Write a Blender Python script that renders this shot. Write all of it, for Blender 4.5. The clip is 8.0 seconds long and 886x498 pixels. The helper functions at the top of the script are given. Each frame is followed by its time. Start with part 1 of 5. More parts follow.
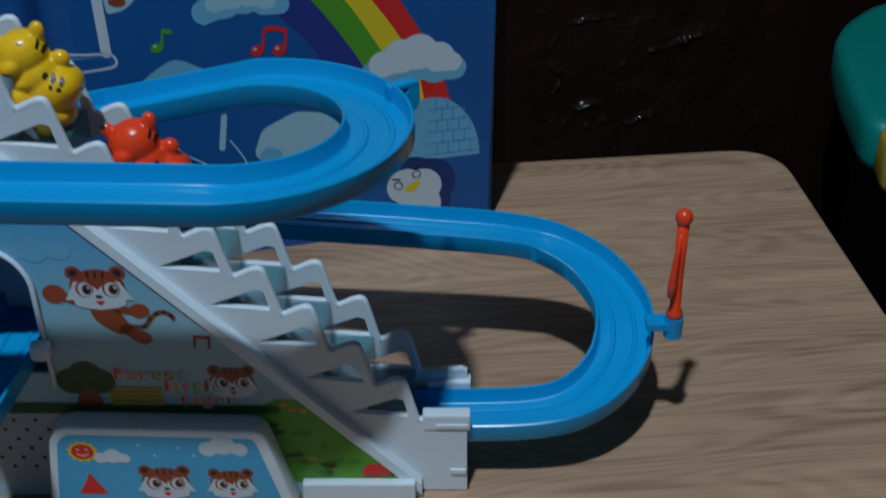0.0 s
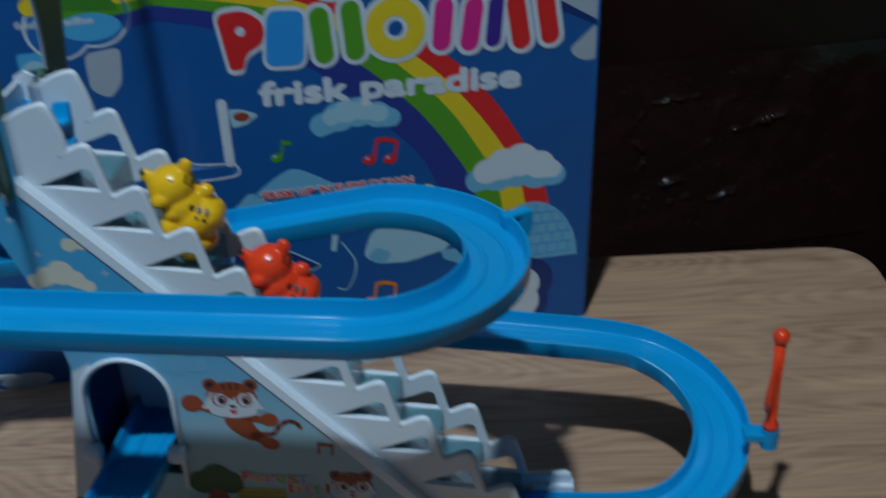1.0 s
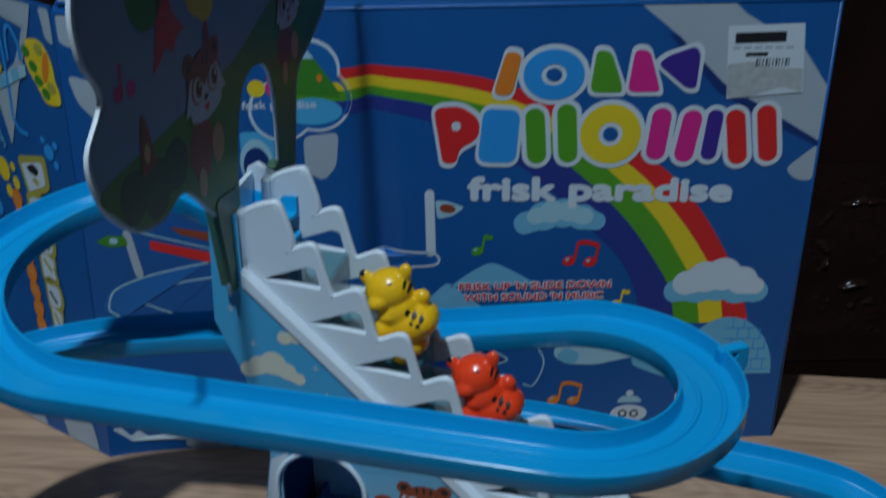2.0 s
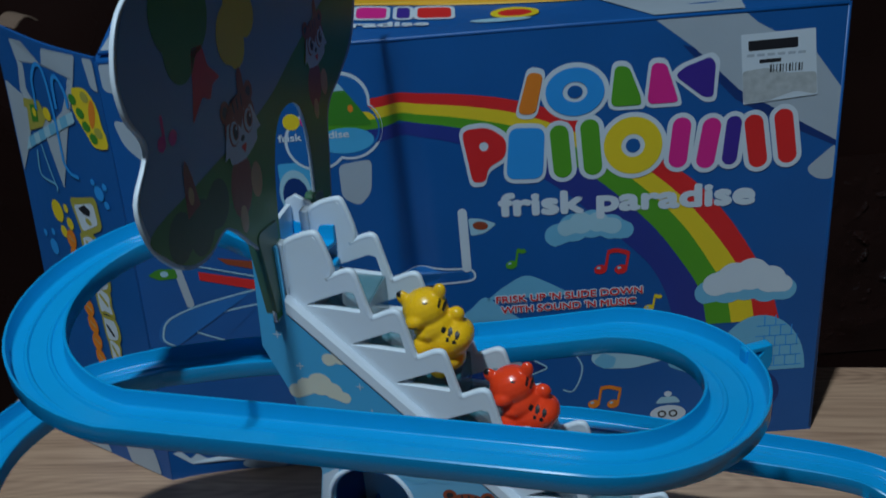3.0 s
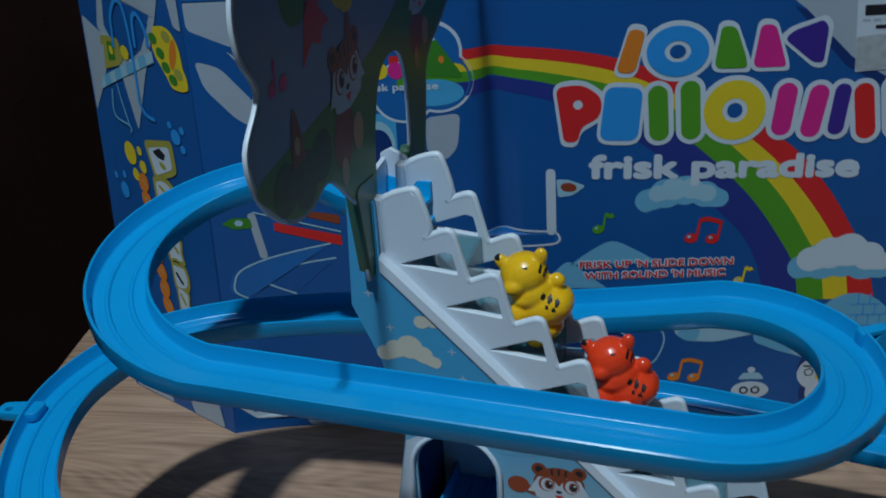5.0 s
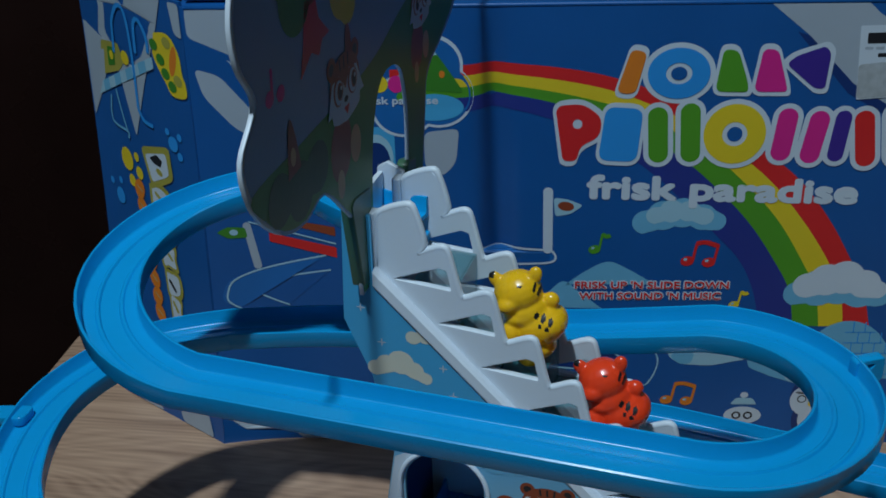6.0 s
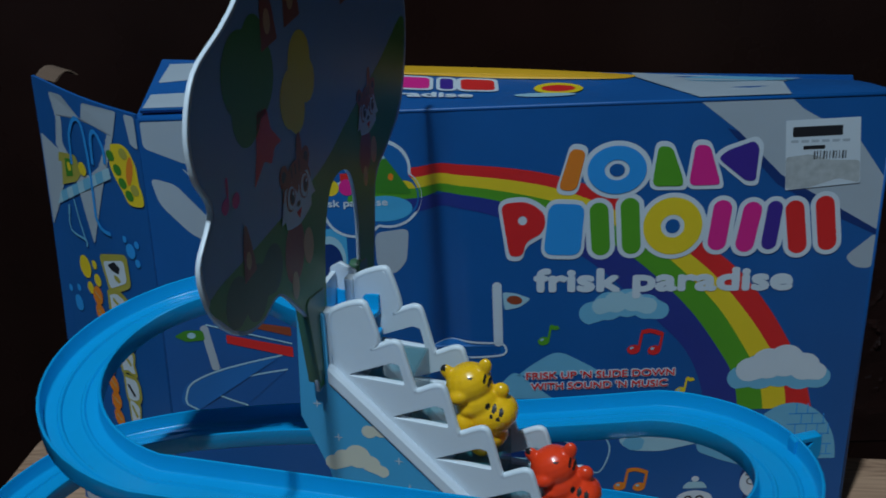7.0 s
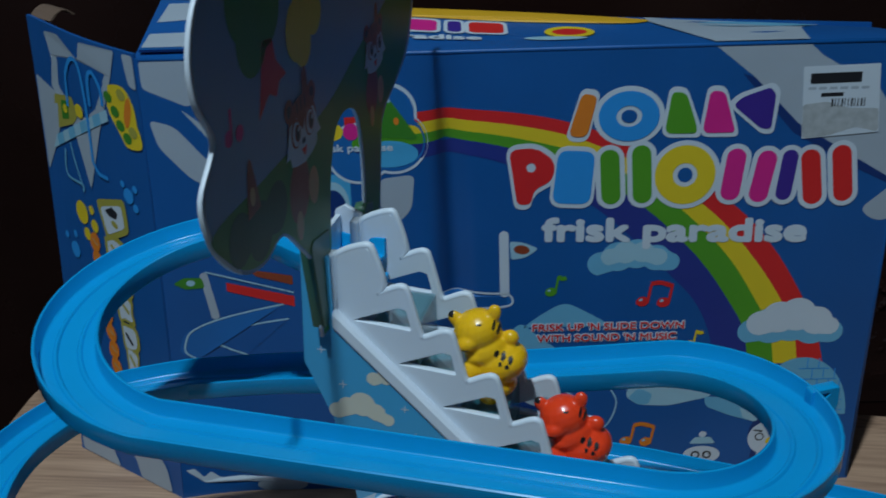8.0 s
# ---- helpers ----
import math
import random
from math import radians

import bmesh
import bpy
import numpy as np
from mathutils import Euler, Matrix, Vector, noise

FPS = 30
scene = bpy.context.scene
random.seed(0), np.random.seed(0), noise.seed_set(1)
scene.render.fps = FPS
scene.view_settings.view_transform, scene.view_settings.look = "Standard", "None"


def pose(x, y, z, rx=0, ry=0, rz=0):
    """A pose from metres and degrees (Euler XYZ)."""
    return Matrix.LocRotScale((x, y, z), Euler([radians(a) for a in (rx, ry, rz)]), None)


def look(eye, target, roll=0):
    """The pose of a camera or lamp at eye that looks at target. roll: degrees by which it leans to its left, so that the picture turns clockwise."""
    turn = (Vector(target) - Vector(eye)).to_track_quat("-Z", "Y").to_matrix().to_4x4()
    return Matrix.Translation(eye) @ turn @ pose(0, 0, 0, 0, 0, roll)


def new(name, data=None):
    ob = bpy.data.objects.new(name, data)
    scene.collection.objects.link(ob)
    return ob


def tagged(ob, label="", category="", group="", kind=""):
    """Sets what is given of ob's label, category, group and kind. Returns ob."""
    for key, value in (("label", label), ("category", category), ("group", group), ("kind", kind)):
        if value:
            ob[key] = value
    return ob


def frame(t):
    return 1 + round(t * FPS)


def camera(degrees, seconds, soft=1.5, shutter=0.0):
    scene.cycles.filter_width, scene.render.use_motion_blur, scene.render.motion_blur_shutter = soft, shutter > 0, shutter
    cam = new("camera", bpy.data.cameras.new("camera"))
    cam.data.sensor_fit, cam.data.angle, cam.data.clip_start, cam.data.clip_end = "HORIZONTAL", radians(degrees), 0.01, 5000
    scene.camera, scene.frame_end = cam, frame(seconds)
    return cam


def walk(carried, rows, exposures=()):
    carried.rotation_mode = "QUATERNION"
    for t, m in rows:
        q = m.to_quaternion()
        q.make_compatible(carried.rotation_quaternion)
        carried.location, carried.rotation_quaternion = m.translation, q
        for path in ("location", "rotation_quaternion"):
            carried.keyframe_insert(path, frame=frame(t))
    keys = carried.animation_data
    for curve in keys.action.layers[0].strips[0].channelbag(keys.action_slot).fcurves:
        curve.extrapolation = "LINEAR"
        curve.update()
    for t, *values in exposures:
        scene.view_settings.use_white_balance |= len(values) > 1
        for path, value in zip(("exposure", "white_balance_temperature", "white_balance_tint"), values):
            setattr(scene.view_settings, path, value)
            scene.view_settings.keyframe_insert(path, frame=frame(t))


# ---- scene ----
cam = camera(39.7, 8.0, 1.7, 0.5)
PATH = [
    (0, (0.0381, -0.5864, 0.3663), (0.1079, -0.2563, 0.1513), -1.26),
    (0.5, (0.0282, -0.5928, 0.3834), (0.0967, -0.2560, 0.1787), -1.48),
    (1, (0.0199, -0.5950, 0.4092), (0.0693, -0.2532, 0.2072), -2.58),
    (1.5, (0.0038, -0.5851, 0.4381), (0.0232, -0.2329, 0.2494), -1.79),
    (1.8, (-0.0027, -0.5796, 0.4391), (0.0044, -0.2245, 0.2550), -1.23),
    (2, (-0.0054, -0.5756, 0.4315), (-0.0016, -0.2220, 0.2445), -0.86),
    (2.2, (-0.0032, -0.5784, 0.4248), (-0.0043, -0.2272, 0.2333), -0.84),
    (3.3, (0.0016, -0.5990, 0.4519), (-0.0096, -0.2429, 0.2699), -6.12),
    (3.5, (0.0006, -0.5928, 0.4444), (-0.0100, -0.2382, 0.2595), -6.24),
    (4, (-0.0047, -0.5783, 0.4211), (-0.0174, -0.2294, 0.2260), -5.73),
    (4.5, (-0.0134, -0.5769, 0.4251), (-0.0298, -0.2323, 0.2227), -5.00),
    (5, (-0.0260, -0.5741, 0.4397), (-0.0490, -0.2262, 0.2437), -3.56),
    (5.2, (-0.0232, -0.5704, 0.4386), (-0.0466, -0.2217, 0.2440), -2.78),
    (6.3, (-0.0254, -0.5728, 0.4389), (-0.0475, -0.2204, 0.2508), -1.71),
    (6.5, (-0.0231, -0.5775, 0.4465), (-0.0417, -0.2210, 0.2660), -2.75),
    (7, (-0.0219, -0.5893, 0.4471), (-0.0292, -0.2245, 0.2832), -2.40),
    (7.5, (-0.0169, -0.5831, 0.4314), (-0.0205, -0.2201, 0.2635), -1.90),
    (8, (-0.0271, -0.5784, 0.4334), (-0.0337, -0.2186, 0.2586), -1.84),
]
walk(cam, [(t, look(eye, target, roll)) for t, eye, target, roll in PATH])

# ---------------------------------------------------------------- light
world = bpy.data.worlds.new("room_gloom")
scene.world = world
world.use_nodes = True
world.node_tree.nodes["Background"].inputs[0].default_value = (0.55, 0.68, 1.0, 1)
world.node_tree.nodes["Background"].inputs[1].default_value = 0.125

lamp_data = bpy.data.lights.new("ceiling_lamp", "AREA")
lamp_data.shape, lamp_data.size = "DISK", 0.085
lamp_data.energy, lamp_data.color = 27.0, (0.715, 0.93, 1.05)
lamp = new("ceiling_lamp", lamp_data)
lamp.matrix_world = look((-0.292, -0.932, 2.00), (0.0, -0.1, 0.1))

# ---------------------------------------------------------------- materials


def mat(name, colour, rough=0.5, metal=0.0, vary=0.12, scale=60.0, bump=0.0, bump_scale=400.0, coat=0.0, alpha=1.0, trans=0.0, sss=0.0, spec=0.5):
    m = bpy.data.materials.new(name)
    m.use_nodes = True
    nt = m.node_tree
    b = nt.nodes["Principled BSDF"]
    geo = nt.nodes.new("ShaderNodeNewGeometry")
    n1 = nt.nodes.new("ShaderNodeTexNoise")
    n1.inputs["Scale"].default_value, n1.inputs["Detail"].default_value = scale, 5.0
    nt.links.new(geo.outputs["Position"], n1.inputs["Vector"])
    mix = nt.nodes.new("ShaderNodeMix")
    mix.data_type = "RGBA"
    c = Vector(colour)
    mix.inputs[6].default_value = (*(c * (1 - vary)), 1)
    mix.inputs[7].default_value = (*[min(1.0, v) for v in c * (1 + vary)], 1)
    nt.links.new(n1.outputs["Fac"], mix.inputs[0])
    nt.links.new(mix.outputs[2], b.inputs["Base Color"])
    b.inputs["Metallic"].default_value = metal
    b.inputs["Specular IOR Level"].default_value = spec
    b.inputs["Coat Weight"].default_value = coat
    b.inputs["Coat Roughness"].default_value = 0.12
    b.inputs["Transmission Weight"].default_value = trans
    b.inputs["Alpha"].default_value = alpha
    if sss:
        b.inputs["Subsurface Weight"].default_value = sss
        b.inputs["Subsurface Radius"].default_value = (0.004, 0.004, 0.004)
        b.inputs["Subsurface Scale"].default_value = 0.5
    n2 = nt.nodes.new("ShaderNodeTexNoise")
    n2.inputs["Scale"].default_value, n2.inputs["Detail"].default_value = bump_scale, 3.0
    nt.links.new(geo.outputs["Position"], n2.inputs["Vector"])
    rr = nt.nodes.new("ShaderNodeMapRange")
    rr.inputs["To Min"].default_value, rr.inputs["To Max"].default_value = max(0.02, rough - 0.07), min(1.0, rough + 0.07)
    nt.links.new(n1.outputs["Fac"], rr.inputs["Value"])
    nt.links.new(rr.outputs["Result"], b.inputs["Roughness"])
    if bump:
        bp = nt.nodes.new("ShaderNodeBump")
        bp.inputs["Strength"].default_value, bp.inputs["Distance"].default_value = bump, 0.0006
        nt.links.new(n2.outputs["Fac"], bp.inputs["Height"])
        nt.links.new(bp.outputs["Normal"], b.inputs["Normal"])
    return m


def wood_mat():
    """Pale greyish oak laminate with grain along the table."""
    m = mat("oak_laminate", (0.36, 0.26, 0.17), 0.42, bump=0.12, bump_scale=900)
    nt = m.node_tree
    b = nt.nodes["Principled BSDF"]
    tc = nt.nodes.new("ShaderNodeTexCoord")
    mp = nt.nodes.new("ShaderNodeMapping")
    mp.inputs["Scale"].default_value = (2.2, 26.0, 10.0)
    nt.links.new(tc.outputs["Object"], mp.inputs["Vector"])
    warp = nt.nodes.new("ShaderNodeTexNoise")
    warp.inputs["Scale"].default_value, warp.inputs["Detail"].default_value = 1.6, 6.0
    warp.inputs["Distortion"].default_value = 1.6
    nt.links.new(mp.outputs["Vector"], warp.inputs["Vector"])
    mp2 = nt.nodes.new("ShaderNodeMapping")
    mp2.inputs["Scale"].default_value = (14.0, 430.0, 30.0)
    nt.links.new(tc.outputs["Object"], mp2.inputs["Vector"])
    fine = nt.nodes.new("ShaderNodeTexNoise")
    fine.inputs["Scale"].default_value, fine.inputs["Detail"].default_value = 1.0, 4.0
    nt.links.new(mp2.outputs["Vector"], fine.inputs["Vector"])
    # arched growth rings: level lines of a smooth, stretched field
    mp3 = nt.nodes.new("ShaderNodeMapping")
    mp3.inputs["Scale"].default_value = (2.6, 13.0, 5.0)
    nt.links.new(tc.outputs["Object"], mp3.inputs["Vector"])
    field = nt.nodes.new("ShaderNodeTexNoise")
    field.inputs["Scale"].default_value, field.inputs["Detail"].default_value = 1.0, 2.0
    field.inputs["Roughness"].default_value = 0.35
    nt.links.new(mp3.outputs["Vector"], field.inputs["Vector"])
    lines = nt.nodes.new("ShaderNodeMath")
    lines.operation = "MULTIPLY"
    lines.inputs[1].default_value = 300.0
    nt.links.new(field.outputs["Fac"], lines.inputs[0])
    wave = nt.nodes.new("ShaderNodeMath")
    wave.operation = "SINE"
    nt.links.new(lines.outputs[0], wave.inputs[0])
    soft = nt.nodes.new("ShaderNodeMath")
    soft.operation = "MULTIPLY"
    soft.inputs[1].default_value = 0.070
    nt.links.new(wave.outputs[0], soft.inputs[0])
    ramp = nt.nodes.new("ShaderNodeValToRGB")
    ramp.color_ramp.elements[0].position, ramp.color_ramp.elements[0].color = 0.16, (0.225, 0.120, 0.078, 1)
    ramp.color_ramp.elements[1].position, ramp.color_ramp.elements[1].color = 0.80, (0.610, 0.372, 0.248, 1)
    e = ramp.color_ramp.elements.new(0.47)
    e.color = (0.452, 0.266, 0.176, 1)
    add = nt.nodes.new("ShaderNodeMath")
    add.operation = "MULTIPLY_ADD"
    add.inputs[1].default_value, add.inputs[2].default_value = 0.66, -0.33
    nt.links.new(fine.outputs["Fac"], add.inputs[0])
    rings = nt.nodes.new("ShaderNodeMath")
    nt.links.new(add.outputs[0], rings.inputs[0])
    nt.links.new(soft.outputs[0], rings.inputs[1])
    tot = nt.nodes.new("ShaderNodeMath")
    nt.links.new(rings.outputs[0], tot.inputs[0])
    calm = nt.nodes.new("ShaderNodeMath")
    calm.operation = "MULTIPLY_ADD"
    calm.inputs[1].default_value, calm.inputs[2].default_value = 0.85, 0.08
    nt.links.new(warp.outputs["Fac"], calm.inputs[0])
    nt.links.new(calm.outputs[0], tot.inputs[1])
    nt.links.new(tot.outputs[0], ramp.inputs["Fac"])
    nt.links.new(ramp.outputs["Color"], b.inputs["Base Color"])
    return m


M = {
    "wood": wood_mat(),
    "wood_edge": mat("laminate_edge", (0.23, 0.16, 0.10), 0.5),
    "track": mat("sky_blue_plastic", (0.004, 0.33, 0.70), 0.22, vary=0.05, bump=0.03, bump_scale=150, spec=0.28),
    "white": mat("white_plastic", (0.73, 0.79, 0.88), 0.38, vary=0.04, bump=0.04, bump_scale=200),
    "teal": mat("teal_clear_plastic", (0.06, 0.30, 0.38), 0.15, vary=0.1, alpha=0.32),
    "red": mat("red_plastic", (1.0, 0.062, 0.016), 0.27, vary=0.05, coat=0.15),
    "yellow": mat("yellow_plastic", (0.98, 0.52, 0.012), 0.27, vary=0.05, coat=0.15),
    "green_dark": mat("dark_green_plastic", (0.06, 0.15, 0.085), 0.35, vary=0.15),
    "carton": mat("blue_printed_card", (0.0055, 0.096, 0.335), 0.42, vary=0.16, scale=14, bump=0.12, bump_scale=260),
    "card_raw": mat("grey_card", (0.16, 0.095, 0.065), 0.8, vary=0.2),
    "black": mat("black_paint", (0.012, 0.012, 0.014), 0.4),
    "wall": mat("dark_brown_lacquer", (0.019, 0.0072, 0.0056), 0.28, vary=0.5, scale=8, bump=0.3, bump_scale=40, spec=0.3),
    # pale surface for unseen walls and ceiling, added to bounce fill light
    "fill_bounce": mat("pale_fill_bounce", (0.48, 0.57, 0.66), 0.7, vary=0.1, scale=6),
    "floor": mat("near_black_shade", (0.02, 0.017, 0.016), 0.5, vary=0.3, scale=10),
    "film": mat("clear_wrap", (0.024, 0.0098, 0.0080), 0.14, vary=0.4, scale=30, bump=0.25, bump_scale=90),
    "seat_teal": mat("teal_plastic", (0.0, 0.28, 0.245), 0.45, vary=0.1),
    "seat_yellow": mat("yellow_seat_plastic", (0.62, 0.42, 0.05), 0.45),
    "paper_torn": mat("scuffed_label", (0.42, 0.44, 0.46), 0.7, vary=0.35, scale=220),
}
INK = {
    "white": (0.62, 0.68, 0.76), "red": (0.76, 0.022, 0.022), "orange": (0.82, 0.22, 0.018), "yellow": (0.84, 0.59, 0.02), "green": (0.090, 0.33, 0.018),
    "blue": (0.025, 0.30, 0.76), "sky": (0.16, 0.45, 0.66), "pale": (0.36, 0.58, 0.70), "pink": (0.76, 0.02, 0.26), "purple": (0.05, 0.022, 0.27), "violet": (0.022, 0.038, 0.25),
    "grey": (0.40, 0.45, 0.52), "deep": (0.006, 0.035, 0.17), "brown": (0.30, 0.055, 0.02), "tan": (0.62, 0.36, 0.16), "leaf": (0.05, 0.23, 0.02), "forest": (0.012, 0.075, 0.014),
    "mist": (0.20, 0.33, 0.52), "panel": (0.070, 0.40, 0.70), "haze": (0.33, 0.52, 0.60), "amber": (0.80, 0.42, 0.02), "cream": (0.72, 0.68, 0.56), "ink": (0.015, 0.015, 0.02), "rust": (0.36, 0.060, 0.018), "khaki": (0.42, 0.36, 0.06), "navy": (0.010, 0.135, 0.42), "field": (0.0055, 0.096, 0.335),
}
for k, c in INK.items():
    M["ink_" + k] = mat("print_" + k, c, 0.40, vary=0.07, scale=35, bump=0.10, bump_scale=260)

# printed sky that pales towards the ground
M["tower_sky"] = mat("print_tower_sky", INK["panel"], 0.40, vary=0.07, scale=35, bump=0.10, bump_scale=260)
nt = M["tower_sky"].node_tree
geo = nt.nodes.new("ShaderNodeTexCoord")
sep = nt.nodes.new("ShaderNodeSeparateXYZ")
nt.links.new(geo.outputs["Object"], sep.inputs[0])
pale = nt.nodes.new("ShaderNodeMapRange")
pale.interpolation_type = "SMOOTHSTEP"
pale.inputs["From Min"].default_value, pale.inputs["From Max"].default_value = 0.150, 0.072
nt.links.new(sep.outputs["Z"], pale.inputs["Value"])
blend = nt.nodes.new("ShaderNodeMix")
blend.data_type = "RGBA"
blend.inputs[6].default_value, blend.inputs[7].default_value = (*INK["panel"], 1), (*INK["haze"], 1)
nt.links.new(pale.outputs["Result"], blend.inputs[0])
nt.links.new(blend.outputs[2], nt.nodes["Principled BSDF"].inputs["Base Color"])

# ---------------------------------------------------------------- building helpers


def part(name, bm, material, parent=None, label="", smooth=False):
    """Links a bmesh or mesh as one mesh object under a thing."""
    if isinstance(bm, bmesh.types.BMesh):
        me = bpy.data.meshes.new(name)
        bm.normal_update()
        bm.to_mesh(me)
        bm.free()
    else:
        me = bm
    if material and not len(me.materials):
        me.materials.append(material)
    if smooth:
        me.shade_smooth()
    ob = new(name, me)
    if parent:
        ob.parent = parent
    if label:
        ob["label"] = label
    return ob


def thing(name, m, label, category, group="", kind=""):
    ob = new(name)
    ob.empty_display_size = 0.02
    ob.matrix_world = m
    return tagged(ob, label, category, group, kind)


def box(bm, x0, x1, y0, y1, z0, z1, bevel=0.0):
    r = bmesh.ops.create_cube(bm, size=1.0)
    for v in r["verts"]:
        v.co = ((x0 + x1) / 2 + v.co.x * (x1 - x0), (y0 + y1) / 2 + v.co.y * (y1 - y0), (z0 + z1) / 2 + v.co.z * (z1 - z0))
    if bevel:
        es = list({e for v in r["verts"] for e in v.link_edges})
        bmesh.ops.bevel(bm, geom=es, offset=bevel, segments=2, affect="EDGES", profile=0.6)
    return bm


def rounded(points, r=0.002, n=4):
    """A closed outline with its corners rounded."""
    out = []
    k = len(points)
    for i in range(k):
        p, a, b = (Vector(points[j % k]).to_2d() for j in (i, i - 1, i + 1))
        da, db = a - p, b - p
        q = min(r, da.length * 0.45, db.length * 0.45)
        s, e = p + da.normalized() * q, p + db.normalized() * q
        for j in range(n + 1):
            t = j / n
            out.append(tuple(s * (1 - t) ** 2 + p * 2 * t * (1 - t) + e * t * t))
    return out


def ellipse(cx, cy, rx, ry, tilt=0.0, n=28, a0=0.0, a1=360.0):
    c, s = math.cos(radians(tilt)), math.sin(radians(tilt))
    pts = []
    for i in range(n + (a1 - a0 < 360)):
        a = radians(a0 + (a1 - a0) * i / n)
        x, y = rx * math.cos(a), ry * math.sin(a)
        pts.append((cx + c * x - s * y, cy + s * x + c * y))
    return pts


def bar(x0, y0, x1, y1, w, n=8):
    """A round-ended stroke."""
    d = Vector((x1 - x0, y1 - y0))
    a = math.degrees(math.atan2(d.y, d.x))
    return ellipse(x1, y1, w / 2, w / 2, 0, n, a - 90, a + 90) + ellipse(x0, y0, w / 2, w / 2, 0, n, a + 90, a + 270)


def band(path, w):
    """A ribbon of width w along a polyline."""
    left, right = [], []
    for i, p in enumerate(path):
        a, b = Vector(path[max(i - 1, 0)]), Vector(path[min(i + 1, len(path) - 1)])
        n = (b - a).normalized()
        n = Vector((-n.y, n.x)) * (w[i] if isinstance(w, (list, tuple)) else w) / 2
        left.append(tuple(Vector(p) + n))
        right.append(tuple(Vector(p) - n))
    return left + right[::-1]


def spline(pts, n=8):
    """Catmull-Rom through the points, of any dimension."""
    out = []
    for i in range(len(pts) - 1):
        p0, p1, p2, p3 = (np.array(pts[min(max(j, 0), len(pts) - 1)], float) for j in (i - 1, i, i + 1, i + 2))
        for k in range(n):
            t = k / n
            out.append(tuple(0.5 * (2 * p1 + (p2 - p0) * t + (2 * p0 - 5 * p1 + 4 * p2 - p3) * t * t + (3 * p1 - p0 - 3 * p2 + p3) * t ** 3)))
    return out + [tuple(pts[-1])]


def puffs(*discs):
    """A cloud's outline round a few overlapping discs (x, y, r)."""
    cx = sum(d[0] for d in discs) / len(discs)
    cy = sum(d[1] for d in discs) / len(discs)
    out = []
    for i in range(72):
        a = 2 * math.pi * i / 72
        dx, dy, far = math.cos(a), math.sin(a), 0.0
        for x, y, r in discs:
            px, py = x - cx, y - cy
            b = px * dx + py * dy
            q = b * b - (px * px + py * py - r * r)
            if q >= 0:
                far = max(far, b + math.sqrt(q))
        if far > 0:
            out.append((cx + dx * far, cy + dy * far))
    return out


def plate_mesh(outline, depth, holes=(), bevel=0.0):
    """A flat plate in x, y with holes, of thickness depth about z = 0."""
    cu = bpy.data.curves.new("outline", "CURVE")
    cu.dimensions, cu.fill_mode = "2D", "BOTH"
    cu.extrude, cu.bevel_depth, cu.bevel_resolution = max(depth / 2 - bevel, 0), bevel, 1
    cu.offset = -bevel
    for pts in (outline, *holes):
        sp = cu.splines.new("POLY")
        sp.points.add(len(pts) - 1)
        for p, q in zip(sp.points, pts):
            p.co = (q[0], q[1], 0, 1)
        sp.use_cyclic_u = True
    ob = bpy.data.objects.new("outline", cu)
    me = bpy.data.meshes.new_from_object(ob)
    bpy.data.objects.remove(ob)
    bpy.data.curves.remove(cu)
    if depth:
        bm = bmesh.new()
        bm.from_mesh(me)
        bmesh.ops.remove_doubles(bm, verts=bm.verts, dist=1e-6)
        bm.to_mesh(me)
        bm.free()
    return me


UP = Matrix(((1, 0, 0, 0), (0, 0, -1, 0), (0, 1, 0, 0), (0, 0, 0, 1)))  # a drawing in x, y stood upright, its face to the front


def upright(name, outline, depth, y, material, parent, holes=(), bevel=0.0, label="", turn=None):
    me = plate_mesh(outline, depth, holes, bevel)
    me.transform(Matrix.Translation((0, y, 0)) @ UP if turn is None else turn @ UP)
    return part(name, me, material, parent, label)


def ink(name, outline, layer, colour, parent, m=UP, label="", holes=()):
    """A printed area on a face: layer lifts it clear of what is printed under it."""
    me = plate_mesh(outline, 0.0, holes)
    me.transform(m @ Matrix.Translation((0, 0, 0.00006 * layer)))
    return part(name, me, M["ink_" + colour], parent, label)


def sweep(path, profile, closed=True, up=Vector((0, 0, 1))):
    """Carries a profile of (sideways, up) along a path of points."""
    bm = bmesh.new()
    rings = []
    for i, p in enumerate(path):
        a, b = Vector(path[max(i - 1, 0)]), Vector(path[min(i + 1, len(path) - 1)])
        d = b - a
        side = d.cross(up).normalized()
        rings.append([bm.verts.new(Vector(p) + side * s + up * h) for s, h in profile])
    k = len(profile)
    for r0, r1 in zip(rings, rings[1:]):
        for j in range(k if closed else k - 1):
            bm.faces.new((r0[j], r0[(j + 1) % k], r1[(j + 1) % k], r1[j]))
    if closed:
        bm.faces.new(rings[0][::-1])
        bm.faces.new(rings[-1])
    bmesh.ops.recalc_face_normals(bm, faces=bm.faces)
    return bm


